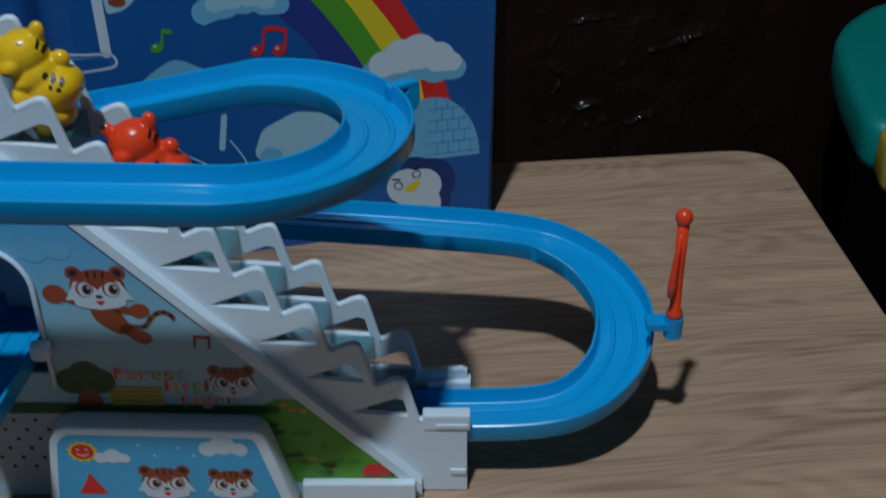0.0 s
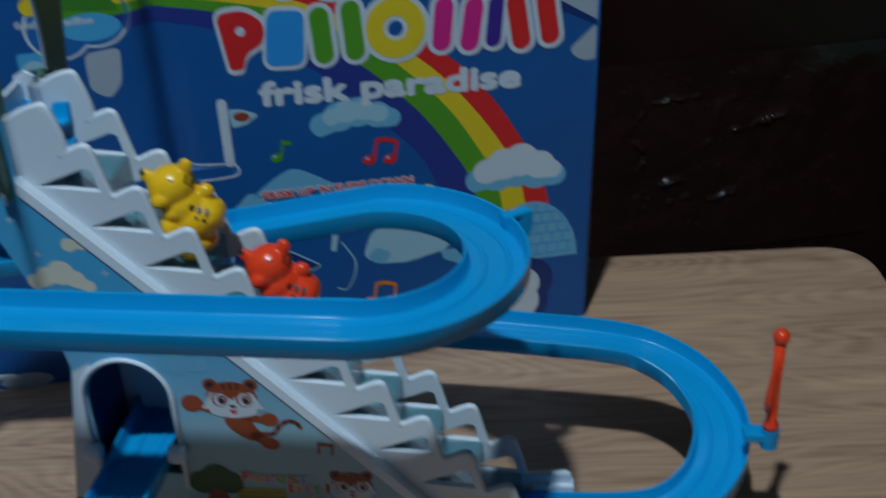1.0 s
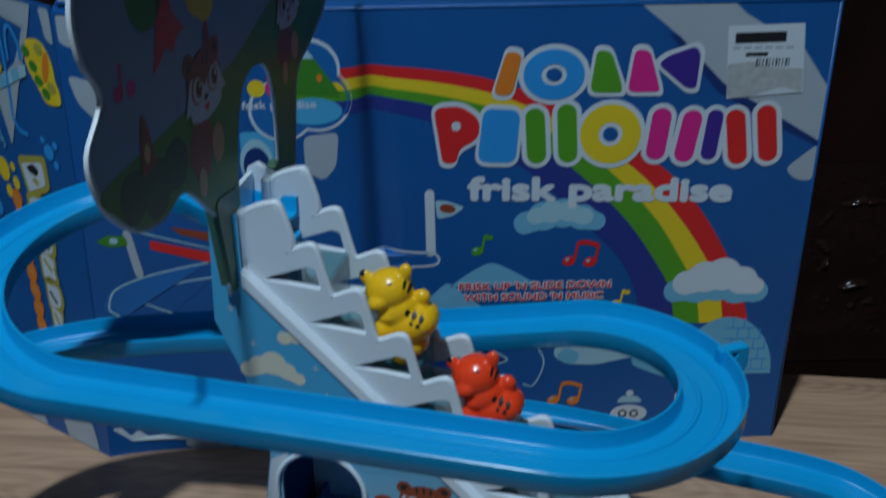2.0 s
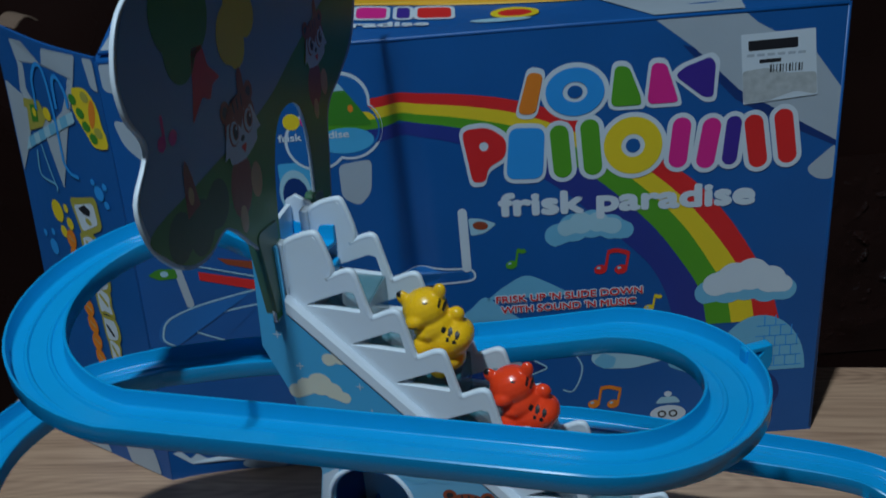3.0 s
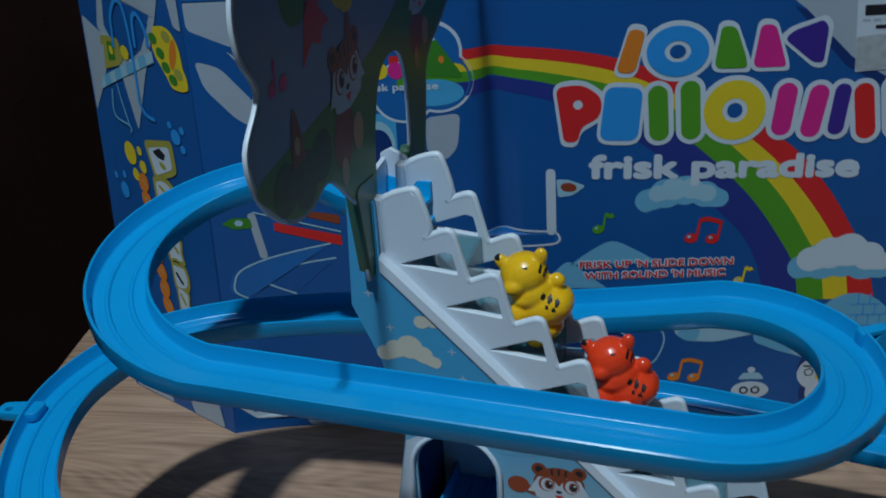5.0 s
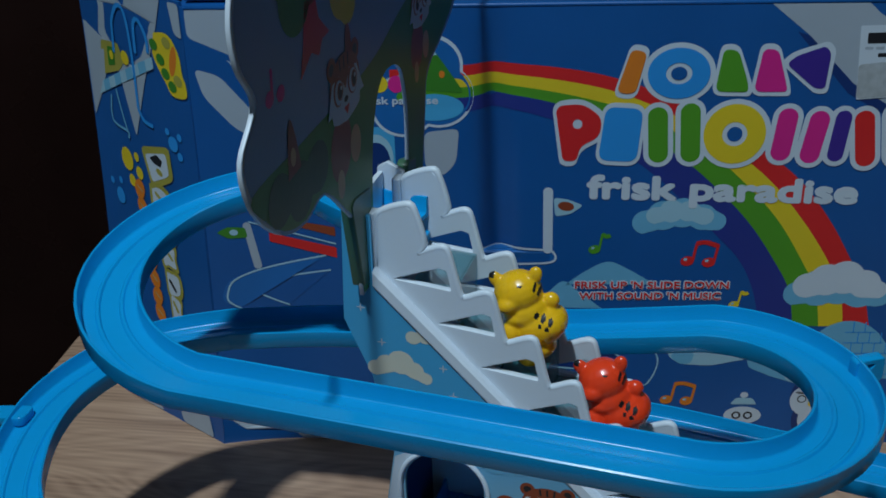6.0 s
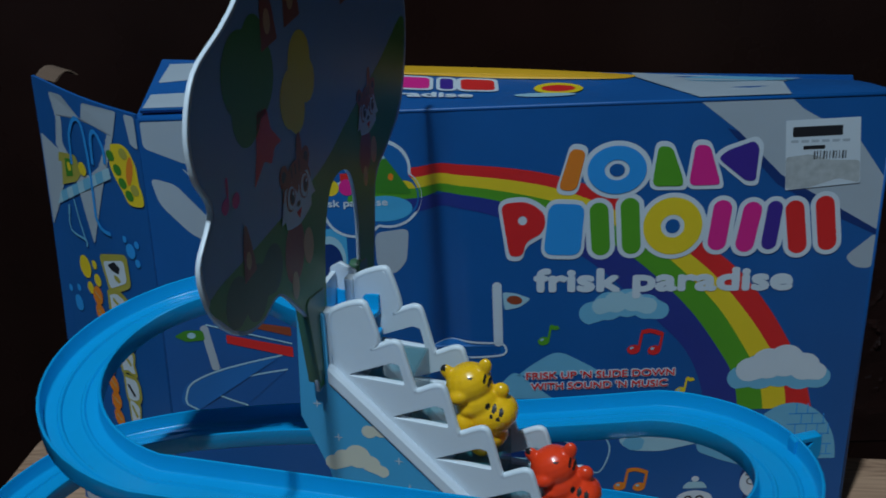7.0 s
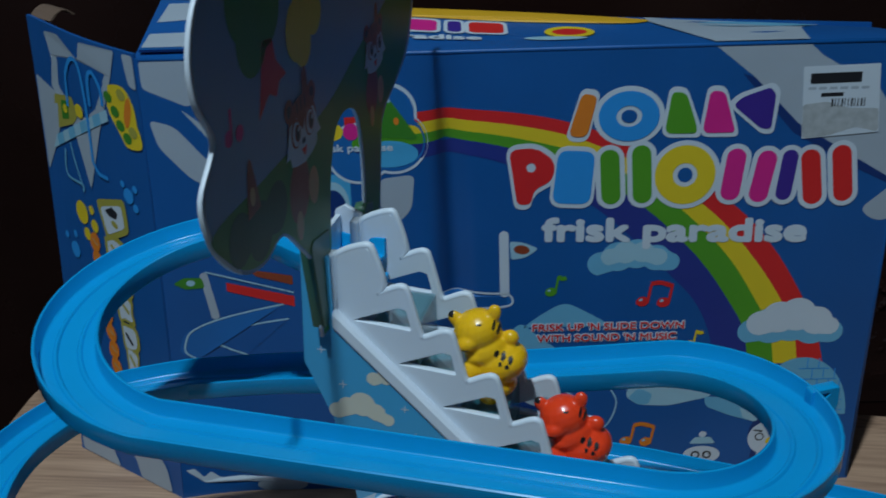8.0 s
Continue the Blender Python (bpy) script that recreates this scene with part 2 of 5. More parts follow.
def sweep_round(path, r, n=8):
    bm = bmesh.new()
    rings = []
    for i, p in enumerate(path):
        a, b = Vector(path[max(i - 1, 0)]), Vector(path[min(i + 1, len(path) - 1)])
        d = (b - a).normalized()
        ref = Vector((0, 1, 0)) if abs(d.y) < 0.9 else Vector((1, 0, 0))
        s = d.cross(ref).normalized()
        t = d.cross(s)
        rr = r[i] if isinstance(r, (list, tuple)) else r
        rings.append([bm.verts.new(Vector(p) + s * rr * math.cos(2 * math.pi * j / n) + t * rr * math.sin(2 * math.pi * j / n)) for j in range(n)])
    for r0, r1 in zip(rings, rings[1:]):
        for j in range(n):
            bm.faces.new((r0[j], r0[(j + 1) % n], r1[(j + 1) % n], r1[j]))
    bm.faces.new(rings[0][::-1])
    bm.faces.new(rings[-1])
    bmesh.ops.recalc_face_normals(bm, faces=bm.faces)
    return bm


def ball(bm, x, y, z, rx, ry, rz, m=None, seg=16):
    r = bmesh.ops.create_uvsphere(bm, u_segments=seg, v_segments=seg // 2 + 2, radius=1.0)
    mm = Matrix.Translation((x, y, z)) @ (m or Matrix()) @ Matrix.Diagonal((rx, ry, rz, 1))
    bmesh.ops.transform(bm, matrix=mm, verts=r["verts"])
    return r["verts"]


# ---------------------------------------------------------------- the room
FLOOR_Z = -0.72
# The floor is coloured near black: the shade under the table is put in.
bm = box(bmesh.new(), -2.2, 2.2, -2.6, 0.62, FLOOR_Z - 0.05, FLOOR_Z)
tagged(part("floor", bm, M["floor"]), "floor under the table, deep shade put into its near-black colour", "floor", kind="structure")
bm = box(bmesh.new(), -2.2, 2.2, 0.52, 0.60, FLOOR_Z, 2.06)
wall_north = part("wall_north", bm, M["wall"])
tagged(wall_north, "dark brown lacquered wall in deep shade behind the table", "wall", kind="structure")
# Walls out of view are added: pale ones bounce fill, the east stays dark.
for nm, x0, x1, y0, y1 in (("wall_west", -2.28, -2.2, -2.6, 0.6), ("wall_east", 2.2, 2.28, -2.6, 0.6), ("wall_south", -2.2, 2.2, -2.68, -2.6)):
    tagged(part(nm, box(bmesh.new(), x0, x1, y0, y1, FLOOR_Z, 2.06), M["wall" if nm == "wall_east" else "fill_bounce"]), "unseen dark brown wall added to hold back fill light" if nm == "wall_east" else "unseen pale wall added to bounce fill light", "wall", kind="structure")
# Unseen ceiling, added pale to bounce fill light into the shadows.
tagged(part("ceiling", box(bmesh.new(), -2.2, 2.2, -2.6, 0.6, 2.06, 2.12), M["fill_bounce"]), "unseen pale ceiling added to bounce fill light", "ceiling", kind="structure")

# ---------------------------------------------------------------- the table
TABLE = pose(0.0068, -0.1332, 0, 0, 0, -8)
table = thing("table", TABLE, "small table with a pale oak laminate top and rounded corners", "table")
W2, D2 = 0.352, 0.225
me = plate_mesh(rounded([(-W2, -D2), (W2, -D2), (W2, D2), (-W2, D2)], 0.035, 10), 0.022, bevel=0.0015)
me.transform(Matrix.Translation((0, 0, -0.011)))
part("tabletop", me, M["wood"], table)
for sx in (-1, 1):
    for sy in (-1, 1):
        x, y = sx * (W2 - 0.05), sy * (D2 - 0.05)
        part("leg", box(bmesh.new(), x - 0.018, x + 0.018, y - 0.018, y + 0.018, FLOOR_Z, -0.0225, 0.002), M["wood_edge"], table)

# ---------------------------------------------------------------- the carton
carton = thing("carton", pose(0, 0, 0), "blue printed cardboard toy carton, its side flap open, on the table", "carton")
CX0, CX1, CD, CH = -0.1858, 0.190, 0.072, 0.2595
TH = 0.0016


def front_y(x, z):
    """The front is dented by one upright fold."""
    d = (x + 0.0350 - 0.005 * (1 - z / CH)) / 0.0075
    b = max(0.0, (-0.14 - x) / 0.045) * max(0.0, 1 - z / CH)
    return 0.0055 * min(1.0, max(0.0, (CH - z) / 0.05)) * math.exp(-d * d) - 0.0062 * b * b


def corner_x(x, z):
    """The lower left corner is pushed out sideways."""
    return x - 0.0056 * max(0.0, (-0.14 - x) / 0.045) * max(0.0, 1 - z / CH) ** 1.5


def flap_push(s, t):
    """The open flap's lower edge stands further forward than its top."""
    return (max(0.0, 1 - t) ** 1.5) * (Vector((-0.0056, -0.0064, 0)).lerp(Vector((-0.004, -0.021, 0)), s))


def panel(nx, nz, place, thick=TH):
    """A card panel over (s, t) in 0..1, with thickness along place's third value."""
    bm = bmesh.new()
    rows = [[[bm.verts.new(place(i / nx, j / nz, k * thick)) for j in range(nz + 1)] for i in range(nx + 1)] for k in (0, 1)]
    for k in (0, 1):
        for i in range(nx):
            for j in range(nz):
                q = (rows[k][i][j], rows[k][i + 1][j], rows[k][i + 1][j + 1], rows[k][i][j + 1])
                bm.faces.new(q if k == 0 else q[::-1])
    rim = [(i, 0) for i in range(nx)] + [(nx, j) for j in range(nz)] + [(i, nz) for i in range(nx, 0, -1)] + [(0, j) for j in range(nz, 0, -1)]
    for a, b in zip(rim, rim[1:] + rim[:1]):
        bm.faces.new((rows[0][a[0]][a[1]], rows[0][b[0]][b[1]], rows[1][b[0]][b[1]], rows[1][a[0]][a[1]]))
    bmesh.ops.recalc_face_normals(bm, faces=bm.faces)
    return bm


front = part("front_panel", panel(460, 24, lambda s, t, k: Vector((corner_x(CX0 + s * (CX1 + 0.006 * t - CX0), t * CH), front_y(CX0 + s * (CX1 + 0.006 * t - CX0), t * CH) + k, t * CH))), M["carton"], carton, smooth=True)
front.data.set_sharp_from_angle(angle=radians(35))
back = part("back_panel", panel(4, 4, lambda s, t, k: Vector((CX0 + s * (CX1 + 0.006 * t - CX0), CD - k, t * (CH + 0.006 - 0.018 * s)))), M["carton"], carton)
part("side_panel", panel(2, 4, lambda s, t, k: Vector((CX1 + 0.006 * t - k, 0.003 + s * (CD - 0.005), t * (CH - 0.014 * s - 0.001)))), M["carton"], carton)
part("bottom_panel", panel(2, 2, lambda s, t, k: Vector((CX0 + s * (CX1 - CX0), 0.003 + t * (CD - 0.005), k))), M["card_raw"], carton)


def top_z(s, t):
    return CH + 0.0001 + t * (0.011 - 0.026 * s) + 0.002 * math.sin(s * 9) * t * (1 - t) * 4


top = part("top_panel", panel(20, 6, lambda s, t, k: Vector((CX0 + s * (CX1 + 0.006 - CX0), 0.0002 + t * CD, top_z(s, t) - k))), M["carton"], carton)
part("rolled_edge", sweep_round([(CX0 + 0.002, 0.0008, CH - 0.0008), (CX0 + 0.10, 0.0008, CH - 0.0010), (0.05, 0.0008, CH - 0.0008), (CX1 + 0.0045, 0.0008, CH - 0.0009)], 0.0012, 10), M["carton"], carton, smooth=True)
part("rolled_edge", sweep_round([(CX1 - 0.0006, 0.0010, 0.002), (CX1 + 0.0022, 0.0009, CH * 0.5), (CX1 + 0.0050, 0.0010, CH - 0.002)], 0.0012, 10), M["carton"], carton, smooth=True)
# the opened side flap swings out to the front left
FLAP = Matrix.Translation((-0.1847, 0.001, 0)) @ Matrix.Rotation(math.atan2(0.072, -0.079), 4, "Z")
flap = part("side_flap", panel(8, 6, lambda s, t, k: FLAP @ Vector((s * 0.101, 0.0025 * math.sin(s * 4) * t + k, t * (0.262 + 0.003 * s))) + flap_push(s, t)), M["carton"], carton)
part("tuck_flap", panel(4, 4, lambda s, t, k: FLAP @ Vector((0.080 + s * 0.020, -0.002 - 0.014 * t - k, 0.2642 + 0.0045 * math.sin(t * 3)))), M["card_raw"], carton)
lift = part("top_flap", panel(4, 6, lambda s, t, k: Vector((-0.1835 + s * 0.050 + 0.004 * t, 0.003 + t * 0.057 - k * 0.5, CH + 0.0022 + 0.008 * t + k))), M["carton"], carton)


def lift_print(name, outline, colour):
    """Print on the raised top flap: (s, t) over the flap."""
    me = plate_mesh(outline, 0.0)
    for v in me.vertices:
        a, t = v.co.x, v.co.y
        v.co = (-0.1835 + a * 0.050 + 0.004 * t, 0.003 + t * 0.057, CH + 0.0042 + 0.008 * t)
    return part(name, me, M["ink_" + colour], lift)


lift_print("rock_print", [(0.02, 0.02), (0.98, 0.02), (0.98, 0.22), (0.5, 0.32), (0.02, 0.30)], "grey")
lift_print("rock_print", [(0.02, 0.55), (0.6, 0.62), (0.98, 0.50), (0.98, 0.80), (0.7, 0.97), (0.02, 0.97)], "grey")
lift_print("leaf_print", ellipse(0.72, 0.40, 0.12, 0.07, 20), "yellow")

# ---------------------------------------------------------------- print on the carton's front


def fprint(name, outline, layer, colour, label="", holes=()):
    me = plate_mesh(outline, 0.0, holes)
    for v in me.vertices:
        v.co = (corner_x(v.co.x, v.co.y), front_y(v.co.x, v.co.y) - 0.00007 * layer, v.co.y)
    return part(name, me, M["ink_" + colour], front, label)


def ribbon(name, path, w, layer, colour, label=""):
    """A printed ribbon that follows the dent in the card."""
    bm = bmesh.new()
    half = []
    o = band(path, w)
    n = len(path)
    for i in range(n):
        half.append([bm.verts.new((q[0], front_y(q[0], q[1]) - 0.00007 * layer, q[1])) for q in (o[i], o[2 * n - 1 - i])])
    for a, b in zip(half, half[1:]):
        bm.faces.new((a[0], b[0], b[1], a[1]))
    bmesh.ops.recalc_face_normals(bm, faces=bm.faces)
    return part(name, bm, M["ink_" + colour], front, label)


# the rainbow: a level stretch at the left that bends over and down to the right


def rainbow_edge(*pts):
    return spline(pts, 40)


edges = [
    rainbow_edge((-0.085, 0.2265), (-0.050, 0.2285), (-0.020, 0.2290), (0.022, 0.2225), (0.060, 0.2080), (0.090, 0.1900), (0.118, 0.1690), (0.137, 0.1460), (0.152, 0.1210), (0.162, 0.1000), (0.168, 0.0780)),
    rainbow_edge((-0.085, 0.2210), (-0.050, 0.2230), (-0.020, 0.2230), (0.022, 0.2155), (0.055, 0.2020), (0.082, 0.1860), (0.107, 0.1650), (0.126, 0.1420), (0.141, 0.1190), (0.150, 0.1000), (0.154, 0.0780)),
    rainbow_edge((-0.085, 0.2155), (-0.050, 0.2170), (-0.020, 0.2170), (0.022, 0.2080), (0.050, 0.1960), (0.075, 0.1810), (0.097, 0.1610), (0.114, 0.1410), (0.128, 0.1180), (0.137, 0.1000), (0.141, 0.0780)),
    rainbow_edge((-0.085, 0.2100), (-0.050, 0.2115), (-0.020, 0.2120), (0.020, 0.2010), (0.045, 0.1890), (0.066, 0.1740), (0.083, 0.1580), (0.099, 0.1400), (0.113, 0.1190), (0.123, 0.1000), (0.127, 0.0780)),
    rainbow_edge((-0.085, 0.2030), (-0.050, 0.2040), (-0.020, 0.2040), (0.014, 0.1920), (0.032, 0.1810), (0.050, 0.1670), (0.064, 0.1530), (0.080, 0.1360), (0.095, 0.1190), (0.104, 0.1000), (0.109, 0.0780)),
]
for hue, outer, inner in zip(("red", "yellow", "green", "violet"), edges, edges[1:]):
    bm = bmesh.new()
    pairs = [[bm.verts.new((x, front_y(x, z) - 0.00014, z)) for x, z in pq] for pq in zip(outer, inner)]
    for a, b in zip(pairs, pairs[1:]):
        bm.faces.new((a[0], a[1], b[1], b[0]))
    part("rainbow_band", bm, M["ink_" + hue], front)

# grey rock shapes in the upper right corner
fprint("rock_print", [(0.098, 0.2585), (0.1435, 0.2585), (0.150, 0.2525), (0.1800, 0.2343), (0.1942, 0.2140), (0.1936, 0.1850), (0.178, 0.1945), (0.1415, 0.2174), (0.118, 0.242)], 1, "grey")
fprint("rock_print", rounded([(0.1775, 0.1699), (0.1933, 0.184), (0.1930, 0.1630), (0.184, 0.1635)], 0.004), 1, "grey")
fprint("rock_shadow", [(0.1415, 0.2174), (0.1936, 0.1850), (0.1935, 0.1820), (0.172, 0.193), (0.1395, 0.2125), (0.112, 0.244), (0.118, 0.242)], 2, "deep")

# the title: plain rounded shapes in their colours, each with a white border


border_layer = iter(range(100))


def grown(points, e):
    """An outline pushed out from its middle by about e."""
    cx, cz = sum(p[0] for p in points) / len(points), sum(p[1] for p in points) / len(points)
    out = []
    for x, z in points:
        d = Vector((x - cx, z - cz))
        out.append(tuple(Vector((x, z)) + d.normalized() * e * 1.25))
    return out


def title_wedge(points, colour, r=0.0042, holes=()):
    lift_by = 0.25 * next(border_layer)
    fprint("title_border", rounded(grown(points, 0.0024), r + 0.002, 7), 4 + lift_by, "white")
    fprint("title_shape", rounded(points, r, 7), 8, colour, holes=holes)


def title_bars(strokes, w, colour):
    """Plain round-ended bars on one white border."""
    for x0, z0, x1, z1 in strokes:
        fprint("title_border", bar(x0, z0, x1, z1, w + 0.0052, 12), 4 + 0.25 * next(border_layer), "white")
    for x0, z0, x1, z1 in strokes:
        fprint("title_shape", bar(x0, z0, x1, z1, w, 12), 8, colour)


def title_ring(x, z, rx, rz, colour, hole=0.48):
    fprint("title_border", ellipse(x, z, rx + 0.0026, rz + 0.0026, 0, 40), 4 + 0.25 * next(border_layer), "white")
    fprint("title_shape", ellipse(x, z, rx, rz, 0, 40), 8, colour, holes=[ellipse(x, z, rx * hole, rz * hole)])
    fprint("title_centre", ellipse(x, z, rx * hole * 0.62, rz * hole * 0.62), 8, "field")


title_wedge([(0.0268, 0.2136), (0.0362, 0.2128), (0.0412, 0.2345), (0.0335, 0.2362)], "orange")
title_ring(0.0570, 0.2235, 0.0152, 0.0132, "blue", 0.42)
title_wedge([(0.0750, 0.2138), (0.0912, 0.2136), (0.0905, 0.2188), (0.0848, 0.2350), (0.0778, 0.2358)], "green")
title_wedge([(0.0938, 0.2136), (0.1102, 0.2136), (0.1088, 0.2188), (0.1038, 0.2352), (0.0966, 0.2358)], "pink")
title_wedge([(0.1082, 0.2280), (0.1130, 0.2322), (0.1262, 0.2368), (0.1290, 0.2330), (0.1280, 0.2150), (0.1230, 0.2152)], "purple")
title_wedge([(-0.0030, 0.2070), (0.0110, 0.2080), (0.0205, 0.2005), (0.0195, 0.1900), (0.0098, 0.1850), (0.0082, 0.1768), (0.0012, 0.1768)], "red", 0.0050, [ellipse(0.0083, 0.1972, 0.0024, 0.0026)])
title_wedge([(0.0222, 0.2064), (0.0408, 0.2050), (0.0385, 0.1762), (0.0190, 0.1772)], "blue", 0.0055)
title_bars([(0.0480, 0.2010, 0.0492, 0.1808), (0.0640, 0.2030, 0.0652, 0.1810)], 0.0098, "green")
title_ring(0.0865, 0.1912, 0.0154, 0.0162, "yellow", 0.40)
title_bars([(0.1120, 0.2000, 0.1100, 0.1815), (0.1276, 0.1985, 0.1246, 0.1800)], 0.0098, "pink")
title_bars([(0.1392, 0.1995, 0.1372, 0.1800)], 0.0080, "purple")
title_bars([(0.1494, 0.1985, 0.1522, 0.1782), (0.1648, 0.2005, 0.1676, 0.1795)], 0.0098, "red")

def words(text, x, z, size, width, colour, layer, m=None, parent=None, bold=0.0):
    """Printed lettering with the built-in font, fitted to a width."""
    cu = bpy.data.curves.new("lettering", "FONT")
    cu.body, cu.size = text, size
    ob = bpy.data.objects.new("lettering", cu)
    me = bpy.data.meshes.new_from_object(ob)
    bpy.data.objects.remove(ob)
    bpy.data.curves.remove(cu)
    w = max(v.co.x for v in me.vertices) - min(v.co.x for v in me.vertices)
    me.transform(Matrix.Translation((x, z, 0)) @ Matrix.Diagonal((width / w, 1, 1, 1)))
    if bold:
        bm = bmesh.new()
        for k in range(9):
            a = k * math.pi / 4
            d = Vector((bold * math.cos(a), bold * math.sin(a), 0.000006 * k)) if k < 8 else Vector((0, 0, 0.00005))
            n = len(bm.verts)
            bm.from_mesh(me)
            bm.verts.ensure_lookup_table()
            for v in bm.verts[n:]:
                v.co += d
        bm.to_mesh(me)
        bm.free()
    if m is None:
        for v in me.vertices:
            v.co = (v.co.x, -0.00007 * layer - v.co.z, v.co.y)
    else:
        me.transform(m @ Matrix.Translation((0, 0, 0.00006 * layer)))
    return part("lettering", me, M["ink_" + colour], parent or front)


subtitle = words("frisk paradise", 0.0145, 0.1562, 0.0176, 0.1360, "white", 6, bold=0.0010)
for v in subtitle.data.vertices:
    v.co.z -= 0.026 * (v.co.x - 0.0145)
for txt, x, z, w in (("FRISK UP 'N SLIDE DOWN", 0.0088, 0.1018, 0.0815), ("WITH SOUND 'N MUSIC", 0.0118, 0.0950, 0.0752)):
    words(txt, x, z, 0.0060, w, "white", 4, bold=0.00075)
    words(txt, x, z, 0.0060, w, "red", 8, bold=0.00012)

# clouds
fprint("cloud_print", puffs((0.045, 0.1415, 0.0070), (0.054, 0.1455, 0.0085), (0.064, 0.147, 0.0085), (0.074, 0.1445, 0.0075), (0.081, 0.142, 0.0055)), 3, "sky")
fprint("cloud_print", puffs((0.050, 0.1455, 0.0050), (0.058, 0.148, 0.0065), (0.067, 0.1480, 0.0060), (0.075, 0.1450, 0.0050)), 4, "pale")
fprint("cloud_print", puffs((0.1275, 0.0985, 0.0075), (0.138, 0.1020, 0.0110), (0.149, 0.1030, 0.0110), (0.160, 0.1000, 0.0100), (0.170, 0.0975, 0.0070)), 3, "sky")
fprint("cloud_print", puffs((0.132, 0.1035, 0.0075), (0.142, 0.1070, 0.0095), (0.1515, 0.1085, 0.0100), (0.162, 0.1045, 0.0085), (0.169, 0.1010, 0.0055)), 4, "white")
fprint("mountain_print", spline([(0.004, 0.104), (0.015, 0.1125), (0.0265, 0.1180), (0.038, 0.1130), (0.052, 0.104)], 5), 2, "sky")
fprint("mountain_print", spline([(-0.020, 0.089), (-0.006, 0.0985), (0.003, 0.106), (0.012, 0.099), (0.024, 0.089)], 5), 2, "sky")


def note(x, z, s, colour, double=True):
    heads = [(x, z)] + ([(x + 0.0112 * s, z - 0.0008 * s)] if double else [])
    for hx, hz in heads:
        fprint("music_note", ellipse(hx, hz, 0.0036 * s, 0.0029 * s, 15), 4, colour)
        fprint("music_note", bar(hx + 0.0028 * s, hz + 0.0004, hx + 0.0044 * s, hz + 0.0100 * s, 0.0015 * s, 5), 3, colour)
        fprint("note_glint", ellipse(hx - 0.0010 * s, hz + 0.0010 * s, 0.0011 * s, 0.0008 * s, 15, 12), 5, "pale")
    if double:
        fprint("music_note", band(spline([(x + 0.0042 * s, z + 0.0104 * s), (x + 0.0090 * s, z + 0.0112 * s), (x + 0.0156 * s, z + 0.0090 * s)], 4), 0.0026 * s), 4, colour)
    else:
        fprint("music_note", band(spline([(x + 0.0042 * s, z + 0.0100 * s), (x + 0.0070 * s, z + 0.0086 * s), (x + 0.0090 * s, z + 0.0094 * s)], 4), 0.0028 * s), 4, colour)


note(0.0680, 0.1185, 1.0, "red")
note(0.0190, 0.1255, 0.9, "green", False)
note(0.0945, 0.0915, 0.8, "yellow", False)
note(0.0622, 0.0290, 1.0, "orange")

# flag on a pole, with a pool's rim below it
fprint("pole_print", bar(-0.0058, 0.1595, -0.0056, 0.1255, 0.0050), 4, "white")
fprint("flag_print", rounded([(-0.003, 0.1560), (0.004, 0.1552), (0.0125, 0.1515), (0.006, 0.1465), (-0.002, 0.1450)], 0.002), 4, "pale")
fprint("flag_print", ellipse(0.0035, 0.1510, 0.0042, 0.0026, -10), 5, "brown")
rim = spline([(-0.046, 0.1235), (-0.030, 0.1262), (-0.014, 0.1255), (-0.0032, 0.1242), (-0.0030, 0.1180), (-0.020, 0.1165), (-0.040, 0.1150)], 6)
fprint("pool_print", rim, 2, "navy")
ribbon("pool_rim", rim, 0.0012, 4, "white")

# floating island picture
fprint("island_border", puffs((-0.079, 0.207, 0.0165), (-0.064, 0.2290, 0.0155), (-0.061, 0.213, 0.0175)), 3, "white")
fprint("island_print", puffs((-0.079, 0.207, 0.0150), (-0.064, 0.2285, 0.0140), (-0.061, 0.213, 0.0160)), 4, "navy")
fprint("hill_print", rounded([(-0.078, 0.2165), (-0.0700, 0.2300), (-0.0640, 0.2385), (-0.0575, 0.2290), (-0.0480, 0.2140)], 0.003), 5, "leaf")
fprint("hill_snow", rounded([(-0.0672, 0.2340), (-0.0640, 0.2385), (-0.0610, 0.2340)], 0.001), 6, "pale")
fprint("water_print", ellipse(-0.0635, 0.2065, 0.0150, 0.0072), 6, "panel")
fprint("hill_mark", ellipse(-0.0590, 0.2240, 0.0014, 0.0020), 6, "orange")
fprint("small_title", ellipse(-0.0905, 0.2190, 0.0045, 0.0045), 5, "yellow")
fprint("small_title", ellipse(-0.0820, 0.2190, 0.0040, 0.0045), 5, "pink")
words("frisk paradise", -0.0985, 0.2085, 0.0056, 0.0370, "white", 7, bold=0.00015)
fprint("iceberg_print", rounded([(-0.0690, 0.1930), (-0.0510, 0.1950), (-0.0530, 0.1760), (-0.0600, 0.1680), (-0.0690, 0.1735)], 0.004), 2, "grey")
fprint("pillar_print", rounded([(-0.1010, 0.1960), (-0.0840, 0.1960), (-0.0840, 0.160), (-0.1010, 0.160)], 0.002), 2, "panel")
fprint("door_print", ellipse(-0.0935, 0.1790, 0.0085, 0.0130), 3, "pale")
fprint("door_print", ellipse(-0.0935, 0.1770, 0.0068, 0.0105), 4, "deep")

# igloo, water and small animals near the ground
dome = ellipse(0.1575, 0.0440, 0.0265, 0.0375, 0, 24, 0, 180)
fprint("igloo_print", dome, 3, "sky")
